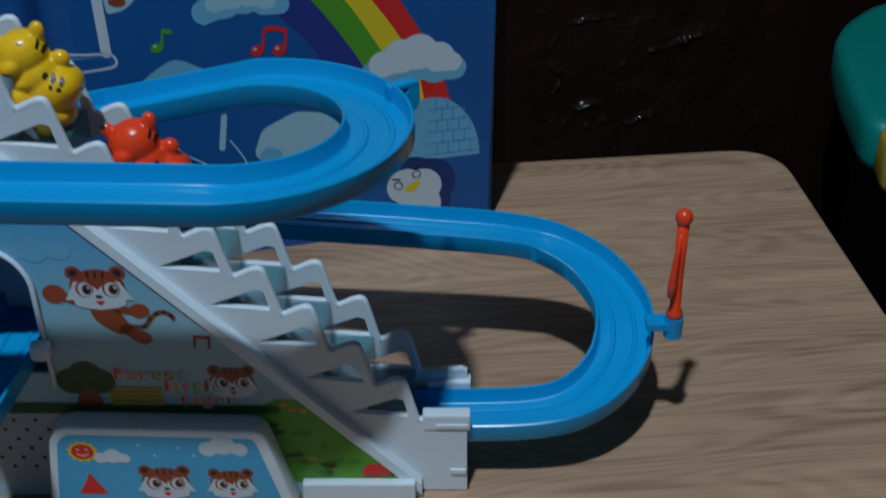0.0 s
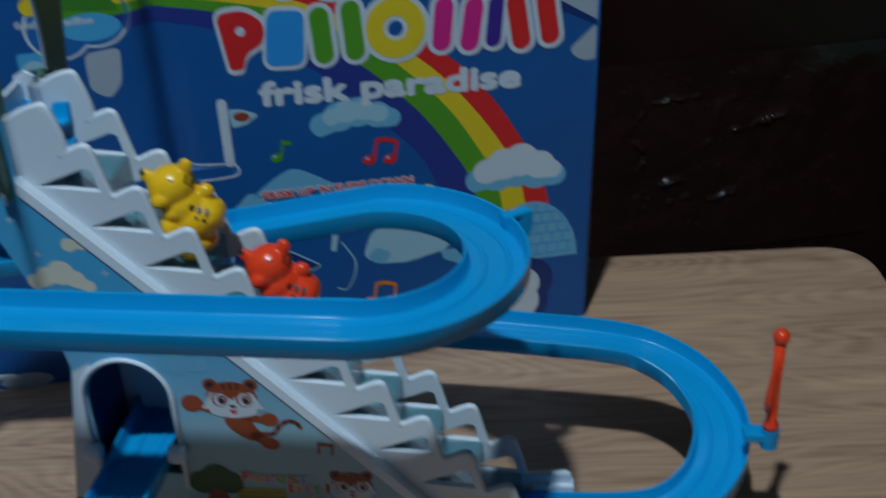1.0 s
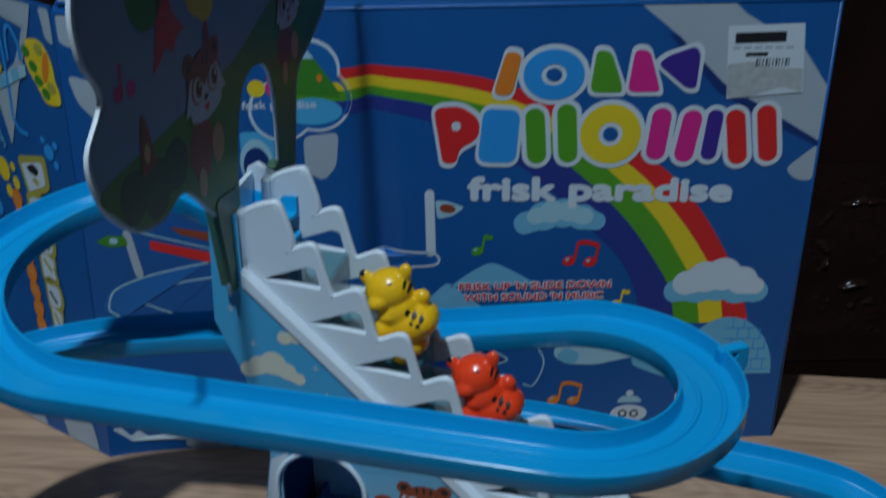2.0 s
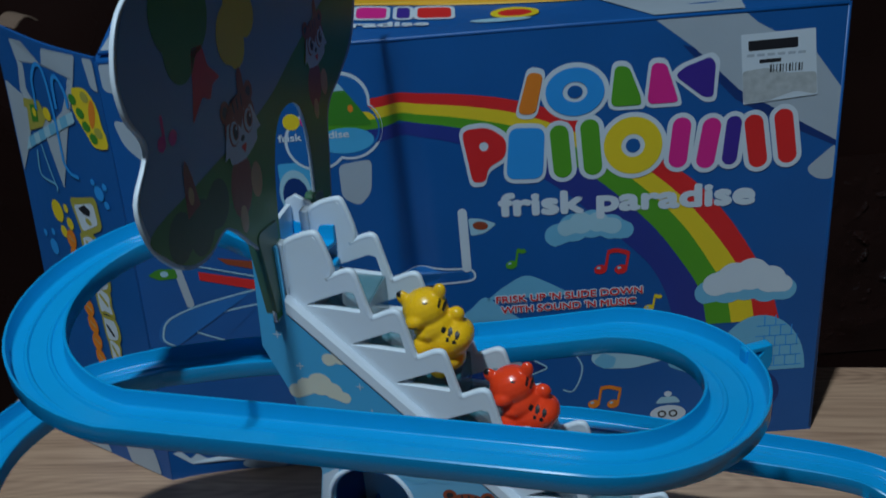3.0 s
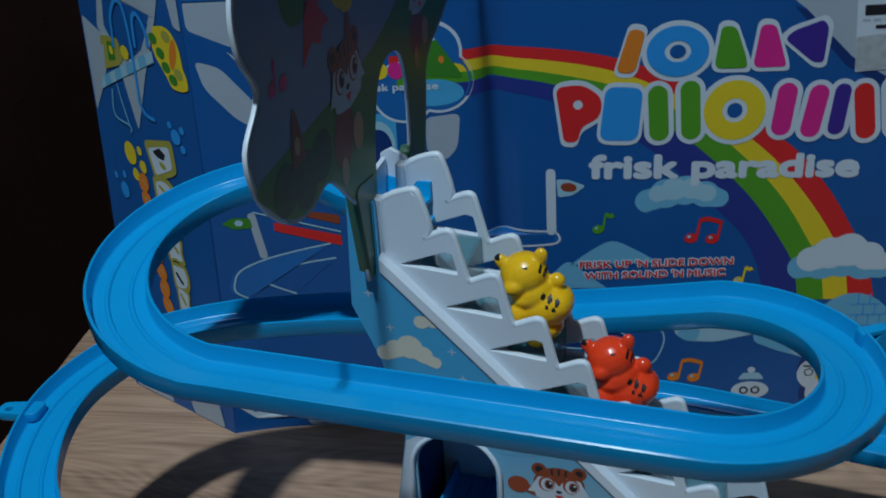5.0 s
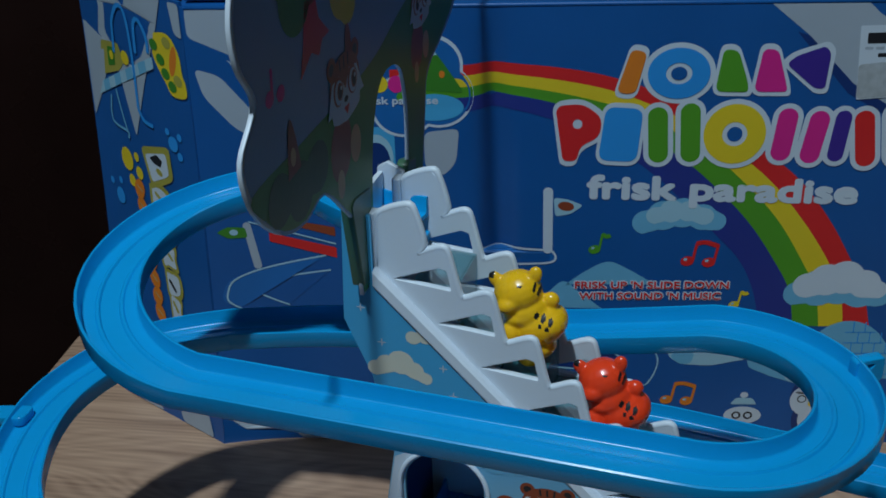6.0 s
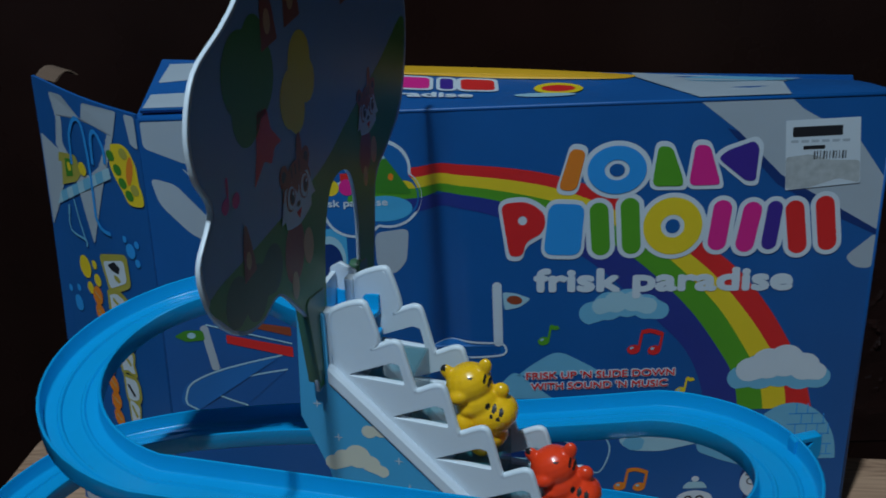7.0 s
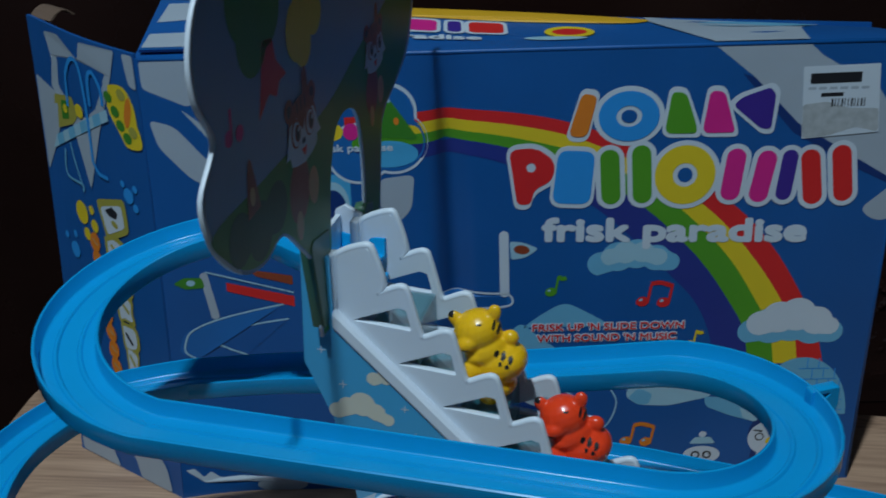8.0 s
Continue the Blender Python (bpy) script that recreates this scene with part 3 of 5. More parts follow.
for r in range(5):
    z = 0.047 + r * 0.0068
    h = 0.0265 * math.sqrt(max(0.0, 1 - ((z - 0.044) / 0.0375) ** 2))
    fprint("igloo_joint", bar(0.1575 - h * 0.1, z, 0.1575 + h * 0.92, z, 0.0006, 3), 4, "blue")
    for c in range(4):
        x = 0.1600 + c * 0.0062 + 0.003 * (r % 2)
        if x < 0.1575 + h * 0.9:
            fprint("igloo_joint", bar(x, z, x, z + 0.0066, 0.0006, 3), 4, "blue")
fprint("animal_print", puffs((0.146, 0.032, 0.0150), (0.155, 0.030, 0.0150), (0.150, 0.016, 0.0170)), 4, "deep")
fprint("animal_print", puffs((0.142, 0.029, 0.0110), (0.151, 0.028, 0.0110), (0.149, 0.016, 0.0125)), 5, "white")
fprint("animal_print", ellipse(0.1375, 0.0300, 0.0026, 0.0026), 6, "ink")
fprint("animal_print", ellipse(0.1375, 0.0300, 0.0019, 0.0019), 7, "white")
fprint("animal_print", ellipse(0.1480, 0.0360, 0.0026, 0.0026), 6, "ink")
fprint("animal_print", ellipse(0.1480, 0.0360, 0.0019, 0.0019), 7, "white")
for x0, z0, x1, z1 in ((0.1345, 0.0345, 0.1385, 0.0338), (0.1460, 0.0395, 0.1500, 0.0412)):
    fprint("brow_print", bar(x0, z0, x1, z1, 0.0011, 4), 7, "ink")
fprint("beak_print", ellipse(0.1455, 0.0285, 0.0050, 0.0025, 32), 7, "yellow")
fprint("ice_print", rounded([(0.0605, 0.0590), (0.0660, 0.0740), (0.0850, 0.0825), (0.1040, 0.0790), (0.1120, 0.0660), (0.1085, 0.0575), (0.0850, 0.0520), (0.0680, 0.0530)], 0.004), 3, "pale")
fprint("ice_print", rounded([(0.0625, 0.0580), (0.0680, 0.0640), (0.0760, 0.0600), (0.0740, 0.0535), (0.0680, 0.0530)], 0.002), 4, "sky")
fprint("ice_print", rounded([(0.1045, 0.0575), (0.1160, 0.0570), (0.1300, 0.0490), (0.1370, 0.0430), (0.1340, 0.0400), (0.1190, 0.0450), (0.1060, 0.0510)], 0.002), 4, "sky")
fprint("ice_print", rounded([(0.1250, 0.0500), (0.1370, 0.0430), (0.1340, 0.0400), (0.1270, 0.0430)], 0.0015), 5, "pale")
fprint("animal_print", ellipse(0.1055, 0.0185, 0.0105, 0.0060), 4, "white")
fprint("animal_print", ellipse(0.1055, 0.0325, 0.0022, 0.0020), 5, "white")
fprint("animal_print", rounded([(0.098, 0.026), (0.113, 0.026), (0.110, 0.0305), (0.101, 0.0305)], 0.0015), 4, "pale")
for x in (0.1020, 0.1085):
    fprint("animal_print", ellipse(x, 0.0185, 0.0026, 0.0026), 5, "ink")
    fprint("animal_print", ellipse(x, 0.0185, 0.0015, 0.0015), 6, "white")
hull = rounded([(-0.010, 0.073), (0.020, 0.068), (0.0370, 0.0565), (0.018, 0.049), (-0.014, 0.052)], 0.003)
fprint("boat_print", hull, 3, "deep")
fprint("boat_print", ellipse(0.0125, 0.0600, 0.0100, 0.0065, -15), 4, "grey")
fprint("boat_print", rounded([(0.004, 0.066), (0.014, 0.0665), (0.018, 0.0625), (0.006, 0.0625)], 0.001), 5, "red")
ribbon("boat_rim", hull + hull[:1], 0.0010, 4, "pale")
shape = spline([(0.0490, 0.0700), (0.0525, 0.0640), (0.0560, 0.0560), (0.0545, 0.0470), (0.0500, 0.0390), (0.0445, 0.0405)], 5)
ribbon("outline_print", shape, 0.0009, 3, "pale")
fprint("pole_print", bar(0.0445, 0.066, 0.0475, 0.0840, 0.0032), 4, "pale")

# track picture left of the fold
fprint("pole_print", bar(-0.1640, 0.1400, -0.1602, 0.1160, 0.0042), 4, "grey")
fprint("flag_print", rounded([(-0.1800, 0.1362), (-0.1740, 0.1395), (-0.1650, 0.1390), (-0.1640, 0.1330), (-0.1740, 0.1325)], 0.0015), 4, "leaf")
fprint("flag_print", ellipse(-0.1710, 0.1362, 0.0022, 0.0018), 5, "pale")
fprint("stripe_print", rounded([(-0.1530, 0.1358), (-0.1180, 0.1268), (-0.1180, 0.1205), (-0.1530, 0.1306)], 0.0006), 4, "red")
fprint("stripe_print", rounded([(-0.1420, 0.1435), (-0.118, 0.1390), (-0.118, 0.1335), (-0.1370, 0.1390)], 0.0010), 4, "brown")
ribbon("stripe_edge", [(-0.1640, 0.1425), (-0.118, 0.1290)], 0.0009, 5, "pale")
big = spline([(-0.1240, 0.1220), (-0.1430, 0.1180), (-0.1620, 0.1130), (-0.1750, 0.1070), (-0.1790, 0.1000), (-0.1790, 0.0940), (-0.1720, 0.0890)], 7)
inner = spline([(-0.1220, 0.1130), (-0.1410, 0.1100), (-0.1540, 0.1060), (-0.1620, 0.1000), (-0.1570, 0.0960), (-0.1460, 0.0910)], 7)
fprint("loop_print", big, 2, "navy")
ribbon("loop_edge", big, 0.0010, 4, "pale")
fprint("loop_print", inner, 3, "field")
ribbon("loop_edge", inner, 0.0010, 4, "pale")
fprint("scribble_print", rounded([(-0.1835, 0.0185), (-0.1790, 0.0190), (-0.1745, 0.0125), (-0.1710, 0.0160), (-0.1660, 0.0110), (-0.1560, 0.0115), (-0.1400, 0.0095), (-0.1390, 0.0065), (-0.1600, 0.0075), (-0.1740, 0.0085)], 0.0012), 4, "white")
fprint("rock_print", ellipse(-0.1340, 0.0040, 0.0140, 0.0052), 3, "grey")
fprint("scribble_print", bar(-0.1620, 0.0165, -0.1480, 0.0150, 0.0016), 4, "tan")

# price label with its bars
fprint("price_label", rounded([(0.1412, 0.2468), (0.1786, 0.2476), (0.1815, 0.2120), (0.1436, 0.2092)], 0.0006), 7, "white", "white paper price label, its lower part scuffed grey")
me = plate_mesh(rounded([(0.1425, 0.2272), (0.1550, 0.2285), (0.1650, 0.2250), (0.1803, 0.2245), (0.1812, 0.2122), (0.1700, 0.2150), (0.1560, 0.2105), (0.1437, 0.2096)], 0.002), 0.0)
me.transform(Matrix.Translation((0, -0.00007 * 8, 0)) @ UP)
part("scuffed_patch", me, M["paper_torn"], front)
fprint("label_bar", rounded([(0.1450, 0.2432), (0.1700, 0.2436), (0.1703, 0.2383), (0.1453, 0.2378)], 0.0006), 8, "ink")
fprint("label_bar", rounded([(0.1510, 0.2330), (0.1620, 0.2332), (0.1620, 0.2312), (0.1510, 0.2310)], 0.0004), 8, "ink")
for i in range(11):
    x = 0.1565 + i * 0.0016
    fprint("label_bar", [(x, 0.2300), (x + 0.0005 + 0.0004 * (i % 3 == 0), 0.2300), (x + 0.0005 + 0.0004 * (i % 3 == 0), 0.2258), (x, 0.2258)], 9, "ink")
for i in range(6):
    x = 0.1445 + i * 0.0052
    fprint("label_bar", rounded([(x, 0.2362), (x + 0.0038, 0.2362), (x + 0.0038, 0.2348), (x, 0.2348)], 0.0002), 8, "grey")


# print on the carton's top: (x along, t across)
def tprint(name, outline, layer, colour):
    me = plate_mesh(outline, 0.0)
    for v in me.vertices:
        s, t = (v.co.x - CX0) / (CX1 - CX0), v.co.y / CD
        v.co = (v.co.x, 0.0005 + t * CD, top_z(s, t) + 0.0006 + 0.00007 * layer)
    return part(name, me, M["ink_" + colour], top)


tprint("arc_print", spline([(-0.125, 0.050), (-0.08, 0.0545), (-0.04, 0.056), (0.0, 0.0555), (0.04, 0.0555), (0.067, 0.0560), (0.072, 0.066), (0.03, 0.0715), (-0.05, 0.0715), (-0.12, 0.068)], 5), 2, "amber")
for x, w, c in ((-0.088, 0.018, "green"), (-0.066, 0.018, "yellow"), (-0.046, 0.016, "pink"), (-0.029, 0.007, "purple"), (-0.0125, 0.018, "red")):
    tprint("title_border", rounded([(x - w / 2 - 0.002, 0.030), (x + w / 2 + 0.002, 0.030), (x + w / 2 + 0.002, 0.054), (x - w / 2 - 0.002, 0.054)], 0.005), 3, "white")
    tprint("title_shape", rounded([(x - w / 2, 0.0325), (x + w / 2, 0.0325), (x + w / 2, 0.0515), (x - w / 2, 0.0515)], 0.004), 4, c)
small = words("frisk paradise", -0.1060, 0.0180, 0.0115, 0.0900, "white", 3, Matrix(), top, 0.0006)
for v in small.data.vertices:
    s, t = (v.co.x - CX0) / (CX1 - CX0), v.co.y / CD
    v.co = (v.co.x, 0.0005 + t * CD, top_z(s, t) + 0.0006 + 0.00021 + v.co.z)
tprint("animal_print", ellipse(0.030, 0.036, 0.0130, 0.0120), 3, "yellow")
tprint("animal_print", ellipse(0.030, 0.036, 0.0090, 0.0070), 4, "red")
tprint("animal_print", ellipse(0.022, 0.022, 0.0160, 0.0045), 3, "pale")
tprint("rock_print", [(0.098, 0.001), (0.074, 0.060), (0.073, 0.0715), (0.168, 0.0715), (0.148, 0.035), (0.1435, 0.001)], 1, "grey")
tprint("water_print", ellipse(0.128, 0.050, 0.030, 0.012), 2, "sky")


# print on the opened side flap: (s from the fold, z)
def sprint(name, outline, layer, colour):
    me = plate_mesh(outline, 0.0)
    for v in me.vertices:
        s, t = v.co.x / 0.101, v.co.y / 0.262
        p = FLAP @ Vector((v.co.x, 0.0025 * math.sin(s * 4) * t + TH + 0.0005 + 0.00007 * layer, v.co.y)) + flap_push(s, t)
        v.co = p
    return part(name, me, M["ink_" + colour], flap)


sprint("rock_print", rounded([(0.0816, 0.2600), (0.0663, 0.2610), (0.0479, 0.2507), (0.0442, 0.2610), (0.0140, 0.2615), (0.0205, 0.2452), (0.0367, 0.2133), (0.0529, 0.1780), (0.0587, 0.1971), (0.0648, 0.2192), (0.0819, 0.2295), (0.0768, 0.2459)], 0.002), 1, "grey")
sprint("rock_print", rounded([(0.0990, 0.2330), (0.0747, 0.2263), (0.0758, 0.2120), (0.0864, 0.1951), (0.0990, 0.1780)], 0.002), 1, "grey")
sprint("rock_print", rounded([(0.0005, 0.2610), (0.0085, 0.2610), (0.006, 0.2450), (0.0005, 0.2430)], 0.002), 1, "grey")
sprint("tree_print", spline([(0.0228, 0.2425), (0.0150, 0.2440), (0.0095, 0.2425), (0.0060, 0.2380), (0.0038, 0.2328), (0.0030, 0.2240), (0.0012, 0.2190), (0.0020, 0.2120), (0.0127, 0.2108), (0.0170, 0.2160), (0.0200, 0.2203), (0.0240, 0.2260), (0.0259, 0.2309)], 4), 3, "yellow")
sprint("tree_print", ellipse(0.0095, 0.2300, 0.0026, 0.0085, 15), 4, "orange")
for x, z, c in ((0.0195, 0.2290, "leaf"), (0.0165, 0.2220, "leaf"), (0.0120, 0.2160, "leaf"), (0.0240, 0.2360, "leaf"), (0.0070, 0.2200, "khaki"), (0.0130, 0.2390, "khaki")):
    sprint("tree_print", ellipse(x, z, 0.0034, 0.0030, 20, 12), 5, c)
sprint("base_print", rounded([(0.0800, 0.2260), (0.0600, 0.2285), (0.0560, 0.2190), (0.0620, 0.2130), (0.0838, 0.2054)], 0.002), 3, "khaki")
sprint("base_print", rounded([(0.0730, 0.2240), (0.0650, 0.2250), (0.0660, 0.2150), (0.0740, 0.2130)], 0.001), 4, "leaf")
sprint("base_print", ellipse(0.0690, 0.2200, 0.0022, 0.0026), 5, "yellow")
sprint("base_print", ellipse(0.0540, 0.2220, 0.0040, 0.0040), 4, "yellow")
for i in range(9):
    q = i / 8
    x, z = 0.0865 - 0.056 * q, 0.2000 + 0.0265 * q
    sprint("stair_print", rounded([(x + 0.0036, z - 0.0010), (x - 0.0036, z + 0.0022), (x - 0.0040, z - 0.0040), (x + 0.0030, z - 0.0072)], 0.0006), 4 + i % 2, "sky" if i % 2 else "pale")
for path in ([(0.0653, 0.2222), (0.0640, 0.2320), (0.0623, 0.2411), (0.0545, 0.2502), (0.0477, 0.2470), (0.0458, 0.2265), (0.0466, 0.1954)], [(0.0418, 0.2274), (0.0401, 0.2427), (0.0353, 0.2466), (0.0299, 0.2389), (0.0298, 0.2300)], [(0.0466, 0.1954), (0.0420, 0.1900), (0.0340, 0.1890)]):
    sprint("track_print", band(spline(path, 6), 0.0024), 6, "blue")
for path in ([(0.0756, 0.1961), (0.0773, 0.1811), (0.0618, 0.1786), (0.0615, 0.1746)], [(0.0690, 0.2010), (0.0660, 0.1900), (0.0618, 0.1786)]):
    sprint("track_print", band(spline(path, 6), 0.0014), 5, "sky")
sprint("title_border", rounded([(0.050, 0.1735), (0.0225, 0.1800), (0.0215, 0.1605), (0.043, 0.1500)], 0.004), 3, "khaki")
sprint("title_shape", rounded([(0.0465, 0.1700), (0.0260, 0.1755), (0.0250, 0.1625), (0.0420, 0.1545)], 0.003), 4, "white")
sprint("title_shape", rounded([(0.0420, 0.1690), (0.0350, 0.1725), (0.0300, 0.1700), (0.0320, 0.1660), (0.0380, 0.1665)], 0.001), 5, "ink")
sprint("title_shape", ellipse(0.0340, 0.1625, 0.0030, 0.0018, 20), 5, "khaki")
for i in range(6):
    z, lean = 0.144 - i * 0.0165, 0.0016 * (-1) ** i
    o = spline([(0.0462 - 0.0018 * i, z + 0.0085), (0.0370, z + 0.0100 + lean), (0.0272, z + 0.0080), (0.0262 + lean, z), (0.0268, z - 0.0075), (0.0360, z - 0.0085 + lean), (0.0455 - 0.0018 * i, z - 0.0075), (0.0462 - 0.0018 * i, z + 0.0085)], 4)[:-1]
    sprint("title_border", o, 3 + 0.3 * i, "khaki")
    mid = Vector((0.0362 - 0.0008 * i, z))
    sprint("title_shape", [tuple(mid.lerp(Vector(p), 0.74)) for p in o], 5, "white")
    sprint("title_shape", bar(0.0400 - 0.0012 * i, z + 0.0030 + lean, 0.0318, z - 0.0020 + lean, 0.0022, 5), 6, "ink" if i % 2 else "khaki")
for i in range(9):
    z = 0.146 - i * 0.0108
    sprint("word_bar", ellipse(0.0570 - 0.0009 * i, z, 0.0050, 0.0062, 20 * (-1) ** i, 14), 3 + 0.2 * (i % 2), "orange")
    sprint("word_bar", bar(0.0590 - 0.0009 * i, z + 0.0016, 0.0545 - 0.0009 * i, z - 0.0010, 0.0012, 4), 4, "tan")
for x, z, r, c in ((0.067, 0.1610, 0.0062, "yellow"), (0.055, 0.1560, 0.0035, "yellow"), (0.0565, 0.1650, 0.0025, "yellow"), (0.0640, 0.1490, 0.0034, "yellow"), (0.0580, 0.1480, 0.0028, "yellow"),
                   (0.018, 0.1830, 0.0040, "blue"), (0.012, 0.1880, 0.0020, "blue"), (0.013, 0.1770, 0.0022, "blue"), (0.022, 0.1890, 0.0018, "blue"), (0.080, 0.135, 0.0045, "blue"), (0.088, 0.142, 0.002, "blue"), (0.078, 0.145, 0.002, "blue")):
    sprint("paw_print", ellipse(x, z, r, r * 1.1), 2, c)
sprint("rock_print", rounded([(0.098, 0.0010), (0.0985, 0.0300), (0.0780, 0.0220), (0.066, 0.0120), (0.0590, 0.0008)], 0.003), 1, "grey")
sprint("rock_print", rounded([(0.0540, 0.0230), (0.0400, 0.0250), (0.0220, 0.0260), (0.0125, 0.0160), (0.0090, 0.0008), (0.0390, 0.0008), (0.0420, 0.0110)], 0.003), 1, "grey")
# rock shapes that carry on round the corner onto the front
fprint("rock_print", rounded([(-0.1838, 0.2590), (-0.150, 0.2590), (-0.152, 0.2400), (-0.162, 0.2340), (-0.1838, 0.2440)], 0.003), 1, "grey")
fprint("rock_print", rounded([(-0.1825, 0.2280), (-0.170, 0.2240), (-0.148, 0.1960), (-0.146, 0.1840), (-0.165, 0.1960), (-0.1790, 0.2130)], 0.004), 1, "grey")
fprint("rock_print", rounded([(-0.166, 0.2330), (-0.150, 0.2200), (-0.138, 0.2020), (-0.150, 0.2120)], 0.002), 1, "grey")

# ---------------------------------------------------------------- the slide toy
TOY = pose(-0.05, -0.166, 0, 0, 0, -14)
toy = thing("slide_toy", TOY, "plastic toy staircase with sky-blue slide track and tree sign, on table", "toy")
DU, DZ, U0, Z0 = 0.0172, 0.0177, -0.0172, 0.2346  # stair pitch; knob 0
VB = 0.0314  # the far stringer


def knob(i):
    return U0 + DU * i, Z0 - DZ * i


def sawtooth():
    pts = []
    for i in range(1, 11):
        u, z = knob(i)
        pts += [(u - 0.0100, z - 0.0022), (u - 0.0080, z - 0.0017), (u - 0.0042, z + 0.0001), (u - 0.0012, z + 0.0012), (u + 0.0005, z + 0.0010), (u + 0.0018, z - 0.0012), (u + 0.0054, z - 0.0160), (u + 0.0062, z - 0.0186)]
    return pts


def stringer_outline():
    head = [(-0.0275, 0.2035), (-0.0262, 0.2265), (-0.0235, 0.2310), (-0.0140, 0.2345), (-0.0115, 0.2325), (-0.0070, 0.2190)]
    tail = [(0.1640, 0.0380), (0.1790, 0.0400), (0.1815, 0.0402), (0.1815, 0.0005), (0.1630, 0.0005)]
    return head + sawtooth() + tail


def window(i):
    u, z = knob(i)
    return rounded([(u - 0.0200, z - 0.0145), (u + 0.0030, z - 0.0168), (u + 0.0012, z - 0.0083), (u - 0.002, z - 0.0075)], 0.0006, 2)


windows = [window(i) for i in range(1, 11)]
for name, v in (("near_stringer", -0.0015), ("far_stringer", VB - 0.0015)):
    st = upright(name, stringer_outline(), 0.0028, v, M["white"], toy, windows, 0.0003, "white plastic stair side with stepped edge")
    bead = [(u, v, z) for u, z in ([(-0.0265, 0.206), (-0.0258, 0.2265), (-0.0232, 0.2310), (-0.0140, 0.2345), (-0.0112, 0.2325), (-0.0075, 0.2190)] + sawtooth() + [(0.1630, 0.0380), (0.1800, 0.0400)])]
    part("bead", sweep_round(spline(bead, 3), 0.0016, 8), M["white"], st, smooth=True)
    part("lower_rib", sweep(spline([(-0.0270, v - 0.003, 0.2030), (0.05, v - 0.003, 0.1235), (0.1625, v - 0.003, 0.0040)], 4), [(-0.0026, -0.0030), (0.0026, -0.0030), (0.0031, -0.0018), (0.0029, 0.0035), (0.0014, 0.0044), (-0.0026, 0.0044)]), M["white"], st)
# treads sunk between the sides
for i in range(1, 11):
    u, z = knob(i)
    zt = z - 0.0165
    part("tread", box(bmesh.new(), u - 0.0135, u + 0.0036, 0.0004, VB - 0.0034, zt - 0.0016, zt, 0.0003), M["teal"], toy)
    part("riser", box(bmesh.new(), u + 0.0037, u + 0.0047, 0.0004, VB - 0.0034, zt - DZ, zt - 0.0003), M["teal"], toy)
# head of the stairs
part("head_deck", box(bmesh.new(), -0.0330, -0.0145, 0.0004, VB - 0.0034, 0.2040, 0.2085, 0.0008), M["track"], toy)
part("head_post", box(bmesh.new(), -0.0300, -0.0262, -0.0032, 0.0022, 0.2020, 0.2300, 0.0008), M["white"], toy)
part("head_post", box(bmesh.new(), -0.0300, -0.0262, VB - 0.0045, VB + 0.0012, 0.2020, 0.2300, 0.0008), M["white"], toy)
part("foot_clip", box(bmesh.new(), 0.1635, 0.1830, -0.0034, 0.0024, 0.0335, 0.0415, 0.0009), M["white"], toy)
part("foot_clip", box(bmesh.new(), 0.1640, 0.1830, VB - 0.0050, VB + 0.0018, 0.0250, 0.0350, 0.0009), M["white"], toy)
part("foot_clip", box(bmesh.new(), 0.1690, 0.1822, -0.0040, -0.0026, 0.0350, 0.0372, 0.0004), M["white"], toy)
part("foot_tab", box(bmesh.new(), 0.1745, 0.1812, -0.0038, -0.0026, 0.0100, 0.0126, 0.0004), M["white"], toy)

# tower walls; the near one carries the print and an arched tunnel
outline = [(-0.0383, 0.2311), (-0.0340, 0.2335), (-0.0275, 0.2300), (-0.0275, 0.2035), (0.05, 0.1238), (0.1615, 0.0040), (0.1615, 0.0004), (-0.0385, 0.0004), (-0.0330, 0.0550), (-0.0225, 0.1210), (-0.0300, 0.1587), (-0.0404, 0.1838)]
arch = ellipse(-0.0012, 0.1060, 0.0172, 0.0182, 0, 18, 0, 180) + [(-0.0184, 0.0660), (0.0160, 0.0660)]
VF = -0.0065
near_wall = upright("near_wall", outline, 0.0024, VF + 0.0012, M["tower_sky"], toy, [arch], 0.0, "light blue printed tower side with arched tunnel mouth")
upright("far_wall", outline, 0.0024, VB + 0.004, M["white"], toy, [], 0.0)
part("end_wall", sweep([(u, 0.0128, z) for u, z in ((-0.0380, 0.0006), (-0.0322, 0.0550), (-0.0217, 0.1210), (-0.0292, 0.1587), (-0.0396, 0.1838), (-0.0376, 0.2300))], [(-0.0165, 0.0), (0.0205, 0.0), (0.0205, 0.0020), (-0.0165, 0.0020)], up=Vector((1, 0, 0))), M["white"], toy)
# tunnel mouth: a white rim and a deep liner
arch_path = [(u, VF - 0.0010, z) for u, z in [(0.0178, 0.0600)] + ellipse(-0.0012, 0.1060, 0.0190, 0.0200, 0, 18, 0, 180) + [(-0.0202, 0.0600)]]
rim = part("tunnel_rim", sweep_round(arch_path, 0.0011, 8), M["white"], toy, "white plastic tunnel rim", smooth=True)
for u in (-0.0195, 0.0165):
    part("rim_cap", box(bmesh.new(), u - 0.0040, u + 0.0040, VF - 0.0062, VF - 0.0005, 0.0760, 0.0835, 0.0018), M["white"], rim)
liner = []
for u, z in [(0.0172, 0.0600)] + ellipse(-0.0012, 0.1060, 0.0184, 0.0194, 0, 18, 0, 180) + [(-0.0196, 0.0600)]:
    liner.append((u, z))
bm = bmesh.new()
rows = [[bm.verts.new((u, v, z)) for u, z in liner] for v in (VF - 0.002, VB + 0.002)]
